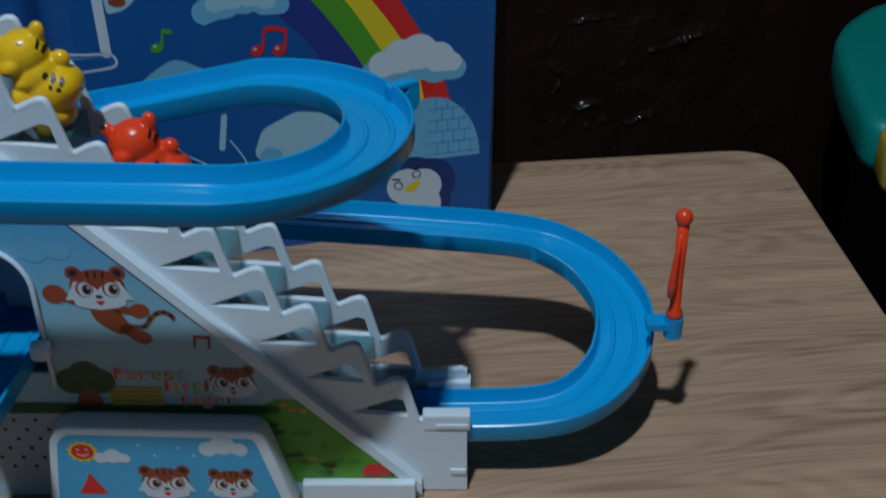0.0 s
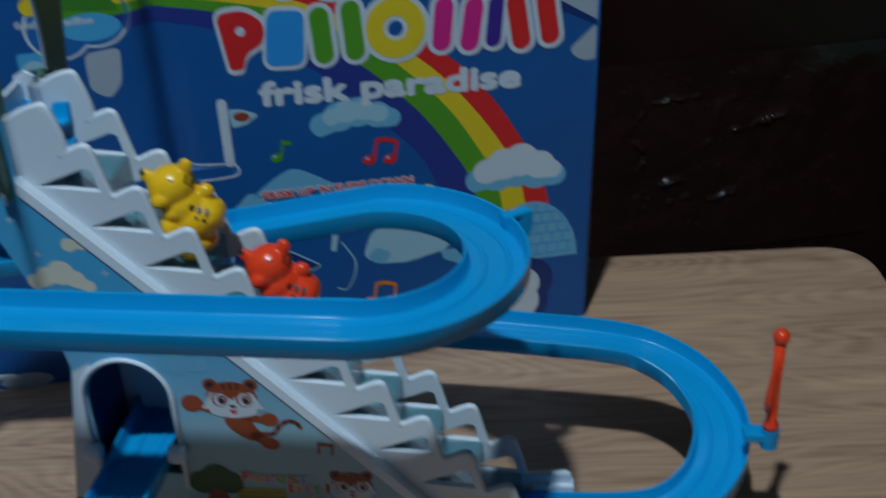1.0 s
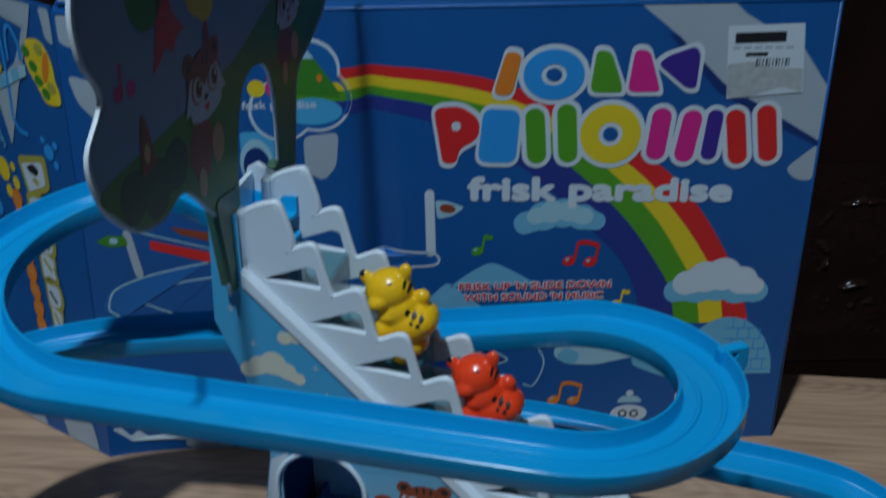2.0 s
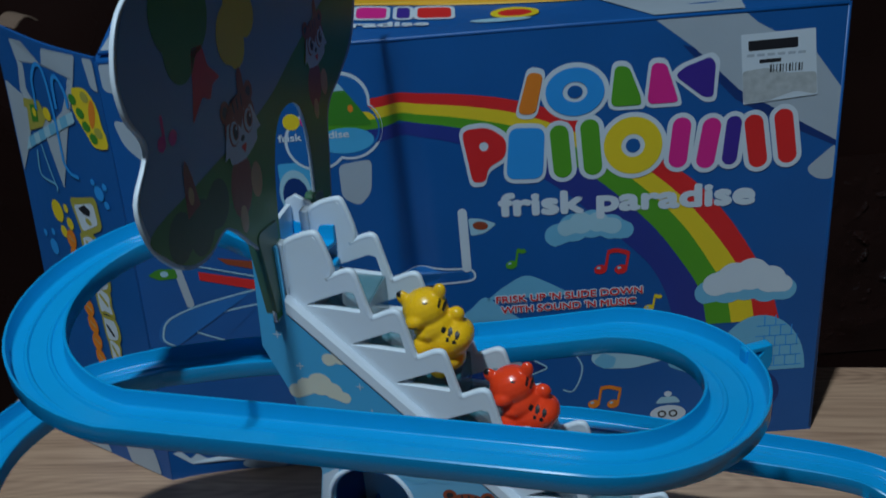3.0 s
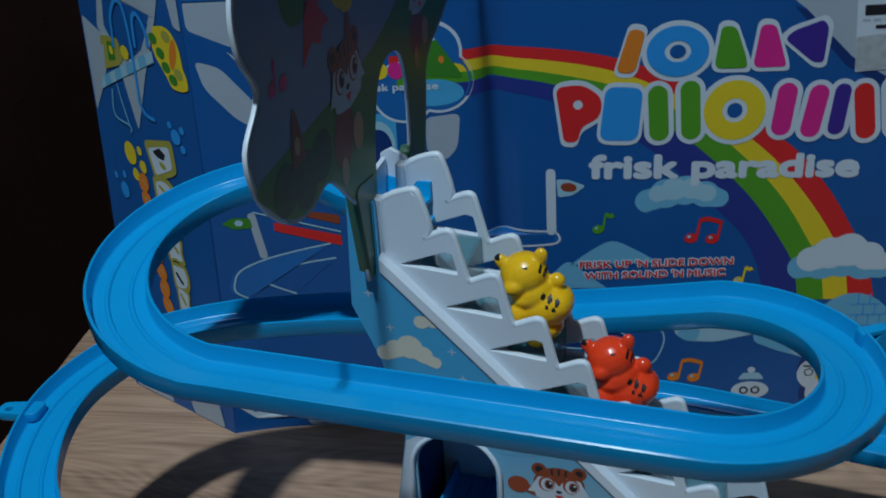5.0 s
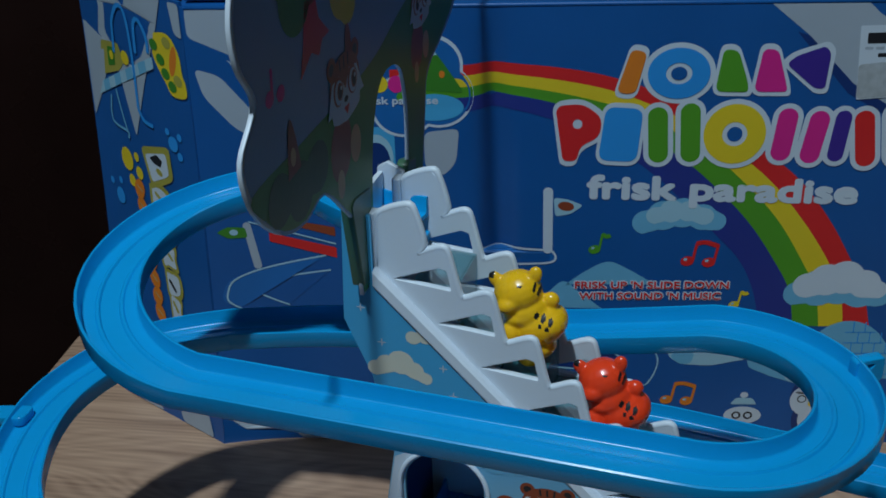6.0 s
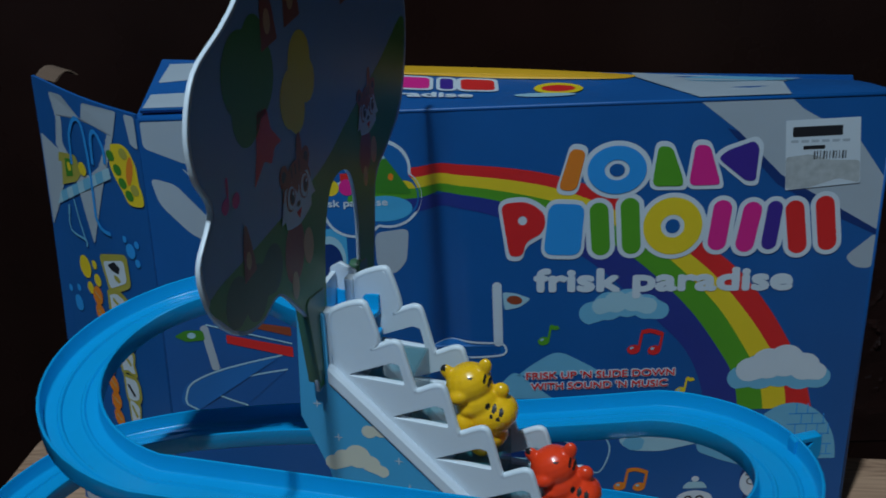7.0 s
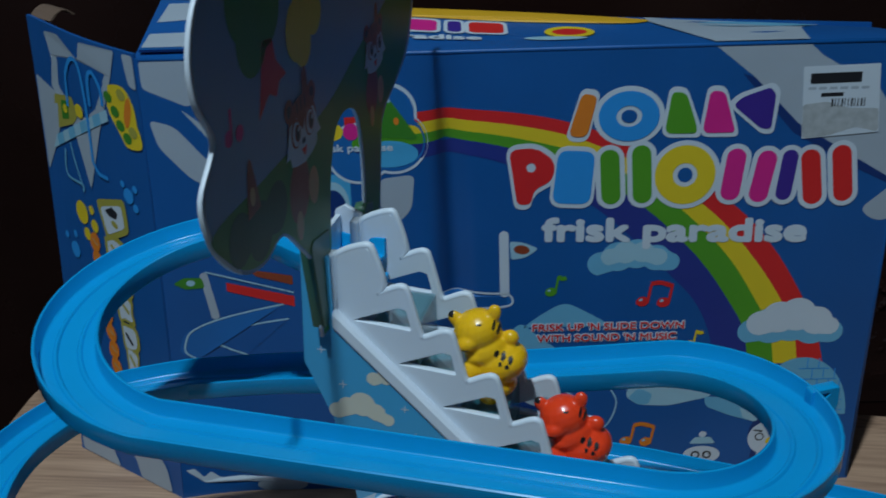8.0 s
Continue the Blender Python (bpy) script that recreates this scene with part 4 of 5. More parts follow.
for a, b, c, d in zip(rows[0], rows[0][1:], rows[1][1:], rows[1]):
    bm.faces.new((a, b, c, d))
part("tunnel_liner", bm, M["ink_deep"], toy)
# print on the near wall
WALL = Matrix.Translation((0, VF, 0)) @ UP


def wprint(name, o, layer, colour, holes=()):
    return ink(name, o, layer, colour, near_wall, WALL, holes=holes)


wprint("lower_panel", [(-0.0338, 0.0460), (0.1030, 0.0460), (0.1010, 0.0085), (-0.0375, 0.0085)], 2, "grey")
wprint("lower_panel", [(-0.0223, 0.1190), (-0.0140, 0.1240), (-0.0190, 0.1100), (-0.0190, 0.0660), (-0.0200, 0.0520), (-0.0332, 0.0520)], 2, "white")
wprint("grass_print", [(0.0960, 0.0480), (0.1060, 0.0530), (0.1140, 0.0520), (0.1500, 0.0150), (0.1565, 0.0085), (0.0960, 0.0085)], 3, "green")
wprint("dark_grass_print", rounded([(-0.0335, 0.0515), (0.05, 0.0505), (0.1060, 0.0495), (0.1060, 0.0455), (-0.0340, 0.0455)], 0.001), 4, "forest")
wprint("cloud_print", puffs((-0.0280, 0.1625, 0.0036), (-0.0235, 0.1650, 0.0042), (-0.0175, 0.1665, 0.0055), (-0.0120, 0.1635, 0.0040), (-0.0075, 0.1605, 0.0030)), 2, "cream")
wprint("cloud_print", puffs((-0.0120, 0.1790, 0.0030), (-0.0070, 0.1805, 0.0036), (-0.0030, 0.1790, 0.0024)), 2, "cream")
wprint("cloud_print", puffs((0.0120, 0.1235, 0.0045), (0.0210, 0.1240, 0.0055), (0.0310, 0.1235, 0.0040)), 3, "sky")
for u, z in ((-0.020, 0.196), (0.000, 0.1665), (-0.0250, 0.1750), (0.0150, 0.1480), (-0.0330, 0.1900), (0.004, 0.154)):
    for a in (0, 90):
        wprint("star_print", ellipse(u, z, 0.0020, 0.0003, a, 8), 3, "white")


def critter(u, z, s, m, parent, body=True):
    """A small printed animal as plain coloured shapes."""
    def p(name, o, layer, c):
        ink(name, [(u + x * s, z + y * s) for x, y in o], layer, c, parent, m)
    if body:
        p("animal_print", rounded([(-0.0055, -0.0080), (0.0060, -0.0085), (0.0085, -0.0150), (0.0120, -0.0205), (0.0060, -0.0235), (-0.0010, -0.0185), (-0.0050, -0.0140)], 0.003), 5, "brown")
        p("animal_print", bar(-0.0090, -0.0060, -0.0150, -0.0035, 0.0044), 5, "brown")
        p("animal_print", ellipse(-0.0190, -0.0020, 0.0050, 0.0046), 6, "rust")
        p("animal_print", bar(0.0060, -0.0098, 0.0120, -0.0108, 0.0036), 5, "brown")
        p("animal_print", ellipse(0.0150, -0.0105, 0.0042, 0.0036), 6, "rust")
        p("animal_print", bar(0.0080, -0.0200, 0.0125, -0.0232, 0.0052), 5, "brown")
        p("animal_print", ellipse(0.0140, -0.0242, 0.0046, 0.0034, -25), 6, "rust")
        tail = spline([(0.0100, -0.0185), (0.0160, -0.0185), (0.0195, -0.0140), (0.0235, -0.0112), (0.0275, -0.0125), (0.0290, -0.0155)], 5)
        p("tail_print", band(tail, 0.0020), 5, "brown")
        for k in (5, 9, 13, 17, 21):
            p("stripe_print", ellipse(tail[k][0], tail[k][1], 0.0011, 0.0011, 0, 8), 6, "ink")
    for x in (-0.0095, 0.0085):
        p("animal_print", ellipse(x, 0.0082, 0.0034, 0.0034), 4, "brown")
        p("animal_print", ellipse(x, 0.0082, 0.0018, 0.0018), 5, "ink")
    p("animal_print", ellipse(-0.0005, 0.0010, 0.0116, 0.0092), 6, "brown")
    p("cheek_print", [(-0.0100, 0.0040), (-0.0045, 0.0048), (-0.0005, -0.0002), (0.0035, 0.0048), (0.0090, 0.0040), (0.0118, -0.0015), (0.0138, -0.0050), (0.0105, -0.0050), (0.0098, -0.0078), (0.0060, -0.0090), (-0.0005, -0.0100), (-0.0070, -0.0090), (-0.0108, -0.0078), (-0.0115, -0.0050), (-0.0148, -0.0050), (-0.0128, -0.0015)], 7, "white")
    for x in (-0.0060, 0.0050):
        p("eye_print", ellipse(x, 0.0006, 0.0037, 0.0043, 6 if x > 0 else -6), 8, "rust")
        p("eye_print", ellipse(x + 0.0003, 0.0003, 0.0030, 0.0036), 9, "white")
        p("eye_print", ellipse(x + 0.0010, 0.0004, 0.0020, 0.0026), 10, "brown")
        p("eye_print", ellipse(x + 0.0011, 0.0003, 0.0015, 0.0020), 11, "ink")
        p("eye_print", ellipse(x + 0.0017, 0.0013, 0.0006, 0.0007, 0, 8), 12, "white")
    for x in (-0.0035, -0.0005, 0.0025):
        p("stripe_print", bar(x, 0.0062, x * 1.1, 0.0090, 0.0010, 4), 7, "ink")
    p("nose_print", ellipse(-0.0005, -0.0034, 0.0015, 0.0009), 8, "ink")
    p("mouth_print", rounded([(-0.0026, -0.0054), (0.0018, -0.0054), (-0.0003, -0.0082)], 0.0006, 3), 8, "red")


critter(0.0430, 0.1062, 0.92, WALL, near_wall)
critter(0.0890, 0.0612, 0.75, WALL, near_wall, False)
wprint("tree_print", puffs((0.0245, 0.0620, 0.0062), (0.0305, 0.0650, 0.0068), (0.0360, 0.0620, 0.0060)), 5, "forest")
wprint("tree_print", rounded([(0.0275, 0.0600), (0.0330, 0.0600), (0.0365, 0.0480), (0.0240, 0.0480)], 0.002), 4, "brown")
for txt, u, z, step in (("Forest", 0.0412, 0.0630, 0.0050), ("little", 0.0600, 0.0572, 0.0040), ("tiger", 0.0665, 0.0505, 0.0046)):
    for i, ch in enumerate(txt):
        w = step * (0.45 if ch in "il" else 0.85)
        words(ch, u + i * step, z, 0.0078, w, "cream", 5, WALL, near_wall, 0.0004)
        words(ch, u + i * step, z, 0.0078, w, ("red", "orange", "pink", "green", "brown", "blue")[i], 7, WALL, near_wall)
wprint("sign_print", rounded([(0.0385, 0.0500), (0.0600, 0.0500), (0.0600, 0.0592), (0.0385, 0.0592)], 0.001), 5, "khaki")
for j in range(3):
    wprint("sign_joint", bar(0.0395, 0.0524 + 0.0023 * j, 0.0590, 0.0524 + 0.0023 * j, 0.0004, 3), 6, "brown")
wprint("music_note", bar(0.0760, 0.0790, 0.0765, 0.0840, 0.0010, 4), 5, "brown")
wprint("music_note", bar(0.0815, 0.0785, 0.0820, 0.0835, 0.0010, 4), 5, "brown")
wprint("music_note", bar(0.0765, 0.0840, 0.0820, 0.0835, 0.0016, 4), 5, "brown")
for k in range(26):
    u = random.uniform(0.098, 0.150)
    z = random.uniform(0.012, max(0.014, 0.0480 - (u - 0.110) * 1.05))
    wprint("leaf_print", ellipse(u, z, random.uniform(0.0015, 0.0045), random.uniform(0.001, 0.0022), random.uniform(-20, 20), 10), 4, random.choice(("leaf", "forest", "leaf", "khaki")))
wprint("hut_print", rounded([(0.1370, 0.0120), (0.1400, 0.0185), (0.1470, 0.0185), (0.1500, 0.0125)], 0.001), 5, "red")
for u, z in ((0.108, 0.0500), (0.116, 0.0470), (0.1115, 0.0475)):
    wprint("flower_print", ellipse(u, z, 0.0016, 0.0011), 5, "orange")

# speaker box that stands out at the foot, with its own printed face
o = rounded([(0.0080, 0.0010), (0.1120, 0.0010), (0.1015, 0.0410), (0.0985, 0.0452), (0.0200, 0.0474), (0.0142, 0.0410)], 0.004)
me = plate_mesh(o, 0.0110, bevel=0.0010)
me.transform(Matrix.Translation((0, -0.0122, 0)) @ UP)
spk = part("speaker_box", me, M["white"], toy, "white plastic speaker box with a printed face")
FACE = Matrix.Translation((0, -0.0178, 0)) @ UP
ink("face_print", rounded([(0.0118, 0.0030), (0.1070, 0.0030), (0.0975, 0.0395), (0.0955, 0.0418), (0.0215, 0.0438), (0.0175, 0.0400)], 0.003), 1, "panel", spk, FACE)
sun_rays = [(0.0270 + (0.0066 if k % 2 else 0.0052) * math.cos(k * math.pi / 12), 0.0350 + (0.0058 if k % 2 else 0.0046) * math.sin(k * math.pi / 12)) for k in range(24)]
ink("sun_print", sun_rays, 3, "yellow", spk, FACE)
ink("sun_smile", band(spline([(0.0246, 0.0340), (0.0270, 0.0328), (0.0294, 0.0340)], 4), 0.0006), 5, "cream", spk, FACE)
for u in (0.0252, 0.0288):
    ink("sun_smile", ellipse(u, 0.0362, 0.0008, 0.0003), 5, "cream", spk, FACE)
ink("sun_print", ellipse(0.0270, 0.0350, 0.0046, 0.0040), 4, "red", spk, FACE)
ink("cloud_print", puffs((0.0340, 0.0318, 0.0028), (0.0390, 0.0328, 0.0038), (0.0435, 0.0316, 0.0025)), 6, "white", spk, FACE)
ink("cloud_print", puffs((0.0780, 0.0365, 0.0038), (0.0840, 0.0385, 0.0050), (0.0905, 0.0362, 0.0034)), 3, "white", spk, FACE)
critter(0.0590, 0.0180, 0.85, FACE, spk, False)
critter(0.0860, 0.0175, 0.75, FACE, spk, False)
ink("hut_print", [(0.0220, 0.0120), (0.0280, 0.0235), (0.0340, 0.0120)], 3, "red", spk, FACE)
for u, z in ((0.050, 0.0385), (0.0660, 0.0370), (0.0720, 0.0330), (0.0560, 0.0330)):
    ink("star_print", ellipse(u, z, 0.0006, 0.0006, 0, 8), 3, "white", spk, FACE)
part("plinth", box(bmesh.new(), 0.1130, 0.1600, -0.0110, -0.0068, 0.0005, 0.0110, 0.0008), M["white"], toy)
# small round speaker holes beside the box
for i in range(5):
    for j in range(6):
        wprint("speaker_hole", ellipse(-0.030 + i * 0.009 + 0.0045 * (j % 2), 0.042 - j * 0.005, 0.0009, 0.0009, 0, 8), 6, "ink")

# ---------------------------------------------------------------- the track
HALF = [(0.0030, -0.0072), (0.0036, -0.0063), (0.0044, -0.0063), (0.0050, -0.0070), (0.0082, -0.0070), (0.0089, -0.0068), (0.0093, -0.0062), (0.0097, -0.0008), (0.0099, -0.0001), (0.0104, 0.0001), (0.0109, -0.0003), (0.0108, -0.0080), (0.0103, -0.0087)]
HALF = [(x * 1.165, z) for x, z in HALF]
PROFILE = HALF + [(-x, z) for x, z in reversed(HALF)]


def track(name, path, label=""):
    """A channel of glossy plastic along a path."""
    ob = part(name, sweep(path, PROFILE), M["track"], toy, label, smooth=True)
    ob.data.set_sharp_from_angle(angle=radians(40))
    return ob


def arc(cu, cv, r, a0, a1, z0, z1, n=26):
    return [(cu + r * math.cos(radians(a0 + (a1 - a0) * i / n)), cv + r * math.sin(radians(a0 + (a1 - a0) * i / n)), z0 + (z1 - z0) * i / n) for i in range(n + 1)]


def straight(p, q, n=10):
    return [tuple(Vector(p).lerp(Vector(q), i / n)) for i in range(1, n)]


upper = spline([(-0.0180, 0.0160, 0.2235), (-0.0380, 0.0215, 0.2220), (-0.0580, 0.0350, 0.2205)], 6)[:-1] + arc(-0.0836, -0.0075, 0.0515, 82, 270, 0.2195, 0.1861)
upper += straight(upper[-1], (0.0967, -0.0590, 0.1818), 14) + arc(0.0967, -0.0038, 0.0552, -90, 90, 0.1818, 0.1692)
upper += spline([(0.0967, 0.0514, 0.1692), (0.040, 0.0555, 0.1560), (-0.020, 0.0630, 0.1430), (-0.0780, 0.0680, 0.1330), (-0.1290, 0.0660, 0.1245)], 6)[1:]
lower_left = spline([(-0.1290, 0.0660, 0.1245), (-0.1450, 0.0590, 0.1235), (-0.1615, 0.0490, 0.1225), (-0.1745, 0.0345, 0.1212), (-0.1830, 0.0165, 0.1200), (-0.1875, -0.0020, 0.1185), (-0.1870, -0.0220, 0.1165), (-0.1815, -0.0425, 0.1140), (-0.1715, -0.0625, 0.1110),
                     (-0.1480, -0.0880, 0.1060), (-0.1190, -0.1075, 0.1000), (-0.0760, -0.1100, 0.0930), (-0.0298, -0.0910, 0.0860), (-0.0060, -0.0561, 0.0800), (-0.0018, -0.0225, 0.0780), (-0.0015, 0.0200, 0.0770)], 5)
lower_right = spline([(-0.0015, 0.0200, 0.0770), (0.0010, 0.0620, 0.0765), (0.0220, 0.0930, 0.0775), (0.0610, 0.1020, 0.0785), (0.1230, 0.0995, 0.0760), (0.1650, 0.0970, 0.0740), (0.1980, 0.0945, 0.0722), (0.2180, 0.0915, 0.0690), (0.2360, 0.0800, 0.0645),
                      (0.2475, 0.0640, 0.0580), (0.2502, 0.0500, 0.0520), (0.2465, 0.0350, 0.0455), (0.2370, 0.0230, 0.0400), (0.2240, 0.0155, 0.0362), (0.2080, 0.0130, 0.0340), (0.1850, 0.0130, 0.0328), (0.1560, 0.0138, 0.0318)], 8)
lower_left = [(u, v, z - 0.0002) for u, v, z in upper[-4:-1]] + lower_left
upper_track = track("upper_track", upper, "glossy sky-blue plastic slide track")
part("joint_collar", sweep([(0.0340, 0.0559, 0.1547), (0.0300, 0.0562, 0.1538), (0.0262, 0.0566, 0.1529)], [(x * 1.03, z * 1.02) for x, z in PROFILE]), M["track"], upper_track)
lower_track = track("lower_track", lower_left)
me = plate_mesh(rounded([(-0.2130, -0.0220), (-0.1935, -0.0200), (-0.1935, -0.0090), (-0.2130, -0.0140)], 0.0035, 6), 0.0046, [ellipse(-0.2080, -0.0180, 0.0017, 0.0017, 0, 16)], 0.0005)
me.transform(Matrix.Translation((0, 0, 0.1130)))
part("lug", me, M["track"], lower_track)
loop_track = track("loop_track", lower_right)
# lugs and the red barrier post on the low loop
lug = plate_mesh(rounded([(0.0, 0.0040), (0.0125, 0.0040), (0.0125, -0.0050), (0.0100, -0.0085), (0.0, -0.0060)], 0.0012), 0.0050, [rounded([(0.0022, 0.0018), (0.0085, 0.0018), (0.0040, -0.0028)], 0.0006, 3)], 0.0004)
lug.transform(Matrix.Translation((0.1528, 0.0295, 0.1690)) @ Matrix.Rotation(radians(32), 4, "Z") @ UP)
part("lug", lug, M["track"], upper_track)
part("lug", box(bmesh.new(), 0.2570, 0.2670, 0.0315, 0.0395, 0.0580, 0.0620, 0.0006), M["track"], loop_track)
bm = bmesh.new()
bmesh.ops.create_cone(bm, cap_ends=True, segments=20, radius1=0.0040, radius2=0.0042, depth=0.0100, matrix=Matrix.Translation((0.2685, 0.0350, 0.0590)))
part("post_socket", bm, M["track"], loop_track, smooth=False)
post = part("barrier_post", sweep_round([(0.2685, 0.0350, 0.0640), (0.2685, 0.0350, 0.0665), (0.2685, 0.0350, 0.0680), (0.2685, 0.0348, 0.0880), (0.2685, 0.0345, 0.1105)], [0.0038, 0.0034, 0.0024, 0.0022, 0.0026], 12), M["red"], toy, "red plastic barrier post with a round knob", smooth=True)
bm = bmesh.new()
ball(bm, 0.2685, 0.0344, 0.1125, 0.0036, 0.0036, 0.0038)
part("knob", bm, M["red"], post, smooth=True)
part("barrier_arm", sweep_round([(0.2680, 0.0335, 0.1070), (0.2668, 0.0320, 0.0960), (0.2655, 0.0305, 0.0820), (0.2652, 0.0310, 0.0765)], [0.0010, 0.0013, 0.0018, 0.0013], 10), M["red"], post, smooth=True)
# ---------------------------------------------------------------- the tree sign, set across the stairs on two legs
SIGN = Matrix.Translation((-0.0300, 0, 0)) @ Matrix(((0, 0, 1, 0), (1, 0, 0, 0), (0, 1, 0, 0), (0, 0, 0, 1)))  # drawing x runs to the back
crown = spline([(-0.0120, 0.1990), (-0.0150, 0.2290), (-0.0250, 0.2420), (-0.0418, 0.2557), (-0.0580, 0.2535), (-0.0740, 0.2570), (-0.0880, 0.2670), (-0.0965, 0.2790), (-0.0985, 0.2930), (-0.0865, 0.3060), (-0.0945, 0.3200), (-0.0955, 0.3350), (-0.0860, 0.3500), (-0.0640, 0.3580),
                (-0.0480, 0.3660), (-0.0250, 0.3850), (0.0180, 0.3920), (0.0620, 0.3850), (0.0850, 0.3660), (0.1100, 0.3540), (0.1300, 0.3330), (0.1330, 0.3050), (0.1200, 0.2770), (0.0970, 0.2650), (0.0760, 0.2570), (0.0705, 0.2400), (0.0630, 0.2080)], 5)
legs = spline([(0.0440, 0.2080), (0.0480, 0.2450), (0.0440, 0.2680), (0.0317, 0.2760), (0.0170, 0.2730), (0.0075, 0.2560), (0.0030, 0.2300), (0.0005, 0.1990)], 5)
sign_outline = crown + legs
me = plate_mesh(sign_outline, 0.0016, bevel=0.0003)
me.transform(SIGN)
sign = part("tree_sign", me, M["white"], toy, "tree-shaped printed plastic sign standing on two legs")


def leafy(name, o, layer, colour):
    me = plate_mesh(o, 0.0)
    me.transform(SIGN @ Matrix.Translation((0, 0, 0.0009 + 0.00006 * layer)))
    return part(name, me, M["ink_" + colour], sign)


c0 = Vector((0.018, 0.300))
leafy("sky_print", [tuple(c0.lerp(Vector(p), 0.985)) if p[1] > 0.26 else p for p in sign_outline], 1, "mist")
leafy("trunk_print", spline([(-0.0118, 0.2000), (-0.0140, 0.2290), (-0.0250, 0.2430), (-0.0418, 0.2567), (-0.0578, 0.2547), (-0.0732, 0.2582), (-0.0870, 0.2682), (-0.0945, 0.2800), (-0.0560, 0.2815), (-0.0150, 0.2830), (0.0150, 0.2860), (0.0450, 0.2940), (0.0900, 0.3050), (0.1250, 0.3160), (0.1290, 0.3040), (0.1160, 0.2785), (0.0950, 0.2665), (0.0750, 0.2585), (0.0690, 0.2400), (0.0620, 0.2090)], 5) + legs, 2, "leaf")
leafy("bush_print", puffs((-0.056, 0.341, 0.014), (-0.053, 0.328, 0.012), (-0.042, 0.336, 0.014), (-0.043, 0.347, 0.010)), 3, "leaf")
leafy("bush_print", puffs((-0.014, 0.320, 0.011), (-0.004, 0.331, 0.011), (-0.010, 0.314, 0.008), (0.002, 0.322, 0.008)), 3, "yellow")
leafy("leaf_print", rounded([(-0.0455, 0.3250), (-0.0370, 0.3240), (-0.0350, 0.3160), (-0.0270, 0.3090), (-0.0335, 0.3085), (-0.0370, 0.3040), (-0.0430, 0.3070), (-0.0530, 0.3010), (-0.0490, 0.3120)], 0.0012), 3, "red")
for x, z, k in ((-0.064, 0.2830, 0.8), (-0.030, 0.3560, 1.1), (-0.008, 0.3600, 1.2), (0.050, 0.3520, 1.0)):
    leafy("animal_print", spline([(x - 0.006 * k, z - 0.012 * k), (x - 0.004 * k, z + 0.004 * k), (x, z + 0.012 * k), (x + 0.004 * k, z + 0.003 * k), (x + 0.007 * k, z - 0.011 * k)], 4), 4, "brown")
    leafy("animal_print", ellipse(x, z - 0.004 * k, 0.0026 * k, 0.0040 * k), 5, "tan")
leafy("hill_print", puffs((-0.076, 0.2700, 0.009), (-0.060, 0.2660, 0.010), (-0.045, 0.2680, 0.009)), 3, "forest")
SIGN_FACE = SIGN @ Matrix.Translation((0, 0, 0.0009))
for x, z, s in ((-0.0165, 0.2855, 1.22), (0.0690, 0.2895, 1.0)):
    leafy("animal_print", ellipse(x - 0.006 * s, z - 0.0165 * s, 0.0080 * s, 0.0100 * s, -15), 3, "brown")
    leafy("animal_print", ellipse(x + 0.005 * s, z - 0.0195 * s, 0.0042 * s, 0.0058 * s), 4, "tan")
    leafy("animal_print", ellipse(x - 0.008 * s, z - 0.0270 * s, 0.0028 * s, 0.0045 * s), 4, "tan")
    leafy("animal_print", spline([(x + 0.001 * s, z + 0.0080 * s), (x + 0.0025 * s, z + 0.0160 * s), (x + 0.0055 * s, z + 0.0165 * s), (x + 0.0065 * s, z + 0.0070 * s)], 4), 4, "brown")
    critter(x, z, s, SIGN_FACE, sign, False)
leafy("music_note", bar(-0.0745, 0.3040, -0.0740, 0.3120, 0.0018, 4), 3, "pink")
leafy("music_note", ellipse(-0.0765, 0.3040, 0.0030, 0.0026), 3, "pink")
leafy("music_note", ellipse(-0.0685, 0.3030, 0.0030, 0.0026), 3, "pink")
# green socket that holds the near leg, and a far one
for v0, v1, z0, z1 in ((-0.0190, 0.0020, 0.2025, 0.2420), (0.0430, 0.0560, 0.2040, 0.2300)):
    o = [(v0, z1 - 0.002), (v0 + 0.003, z1), (v1 - 0.001, z1 - 0.003), (v1 - 0.003, z0), (v0 + 0.007, z0)]
    me = plate_mesh(rounded(o, 0.0015), 0.0050, bevel=0.0006)
    me.transform(Matrix.Translation((-0.0310, 0, 0)) @ Matrix(((0, 0, 1, 0), (1, 0, 0, 0), (0, 1, 0, 0), (0, 0, 0, 1))))
    part("sign_socket", me, M["green_dark"], sign, "dark green plastic socket")

# ---------------------------------------------------------------- the two climbing figures


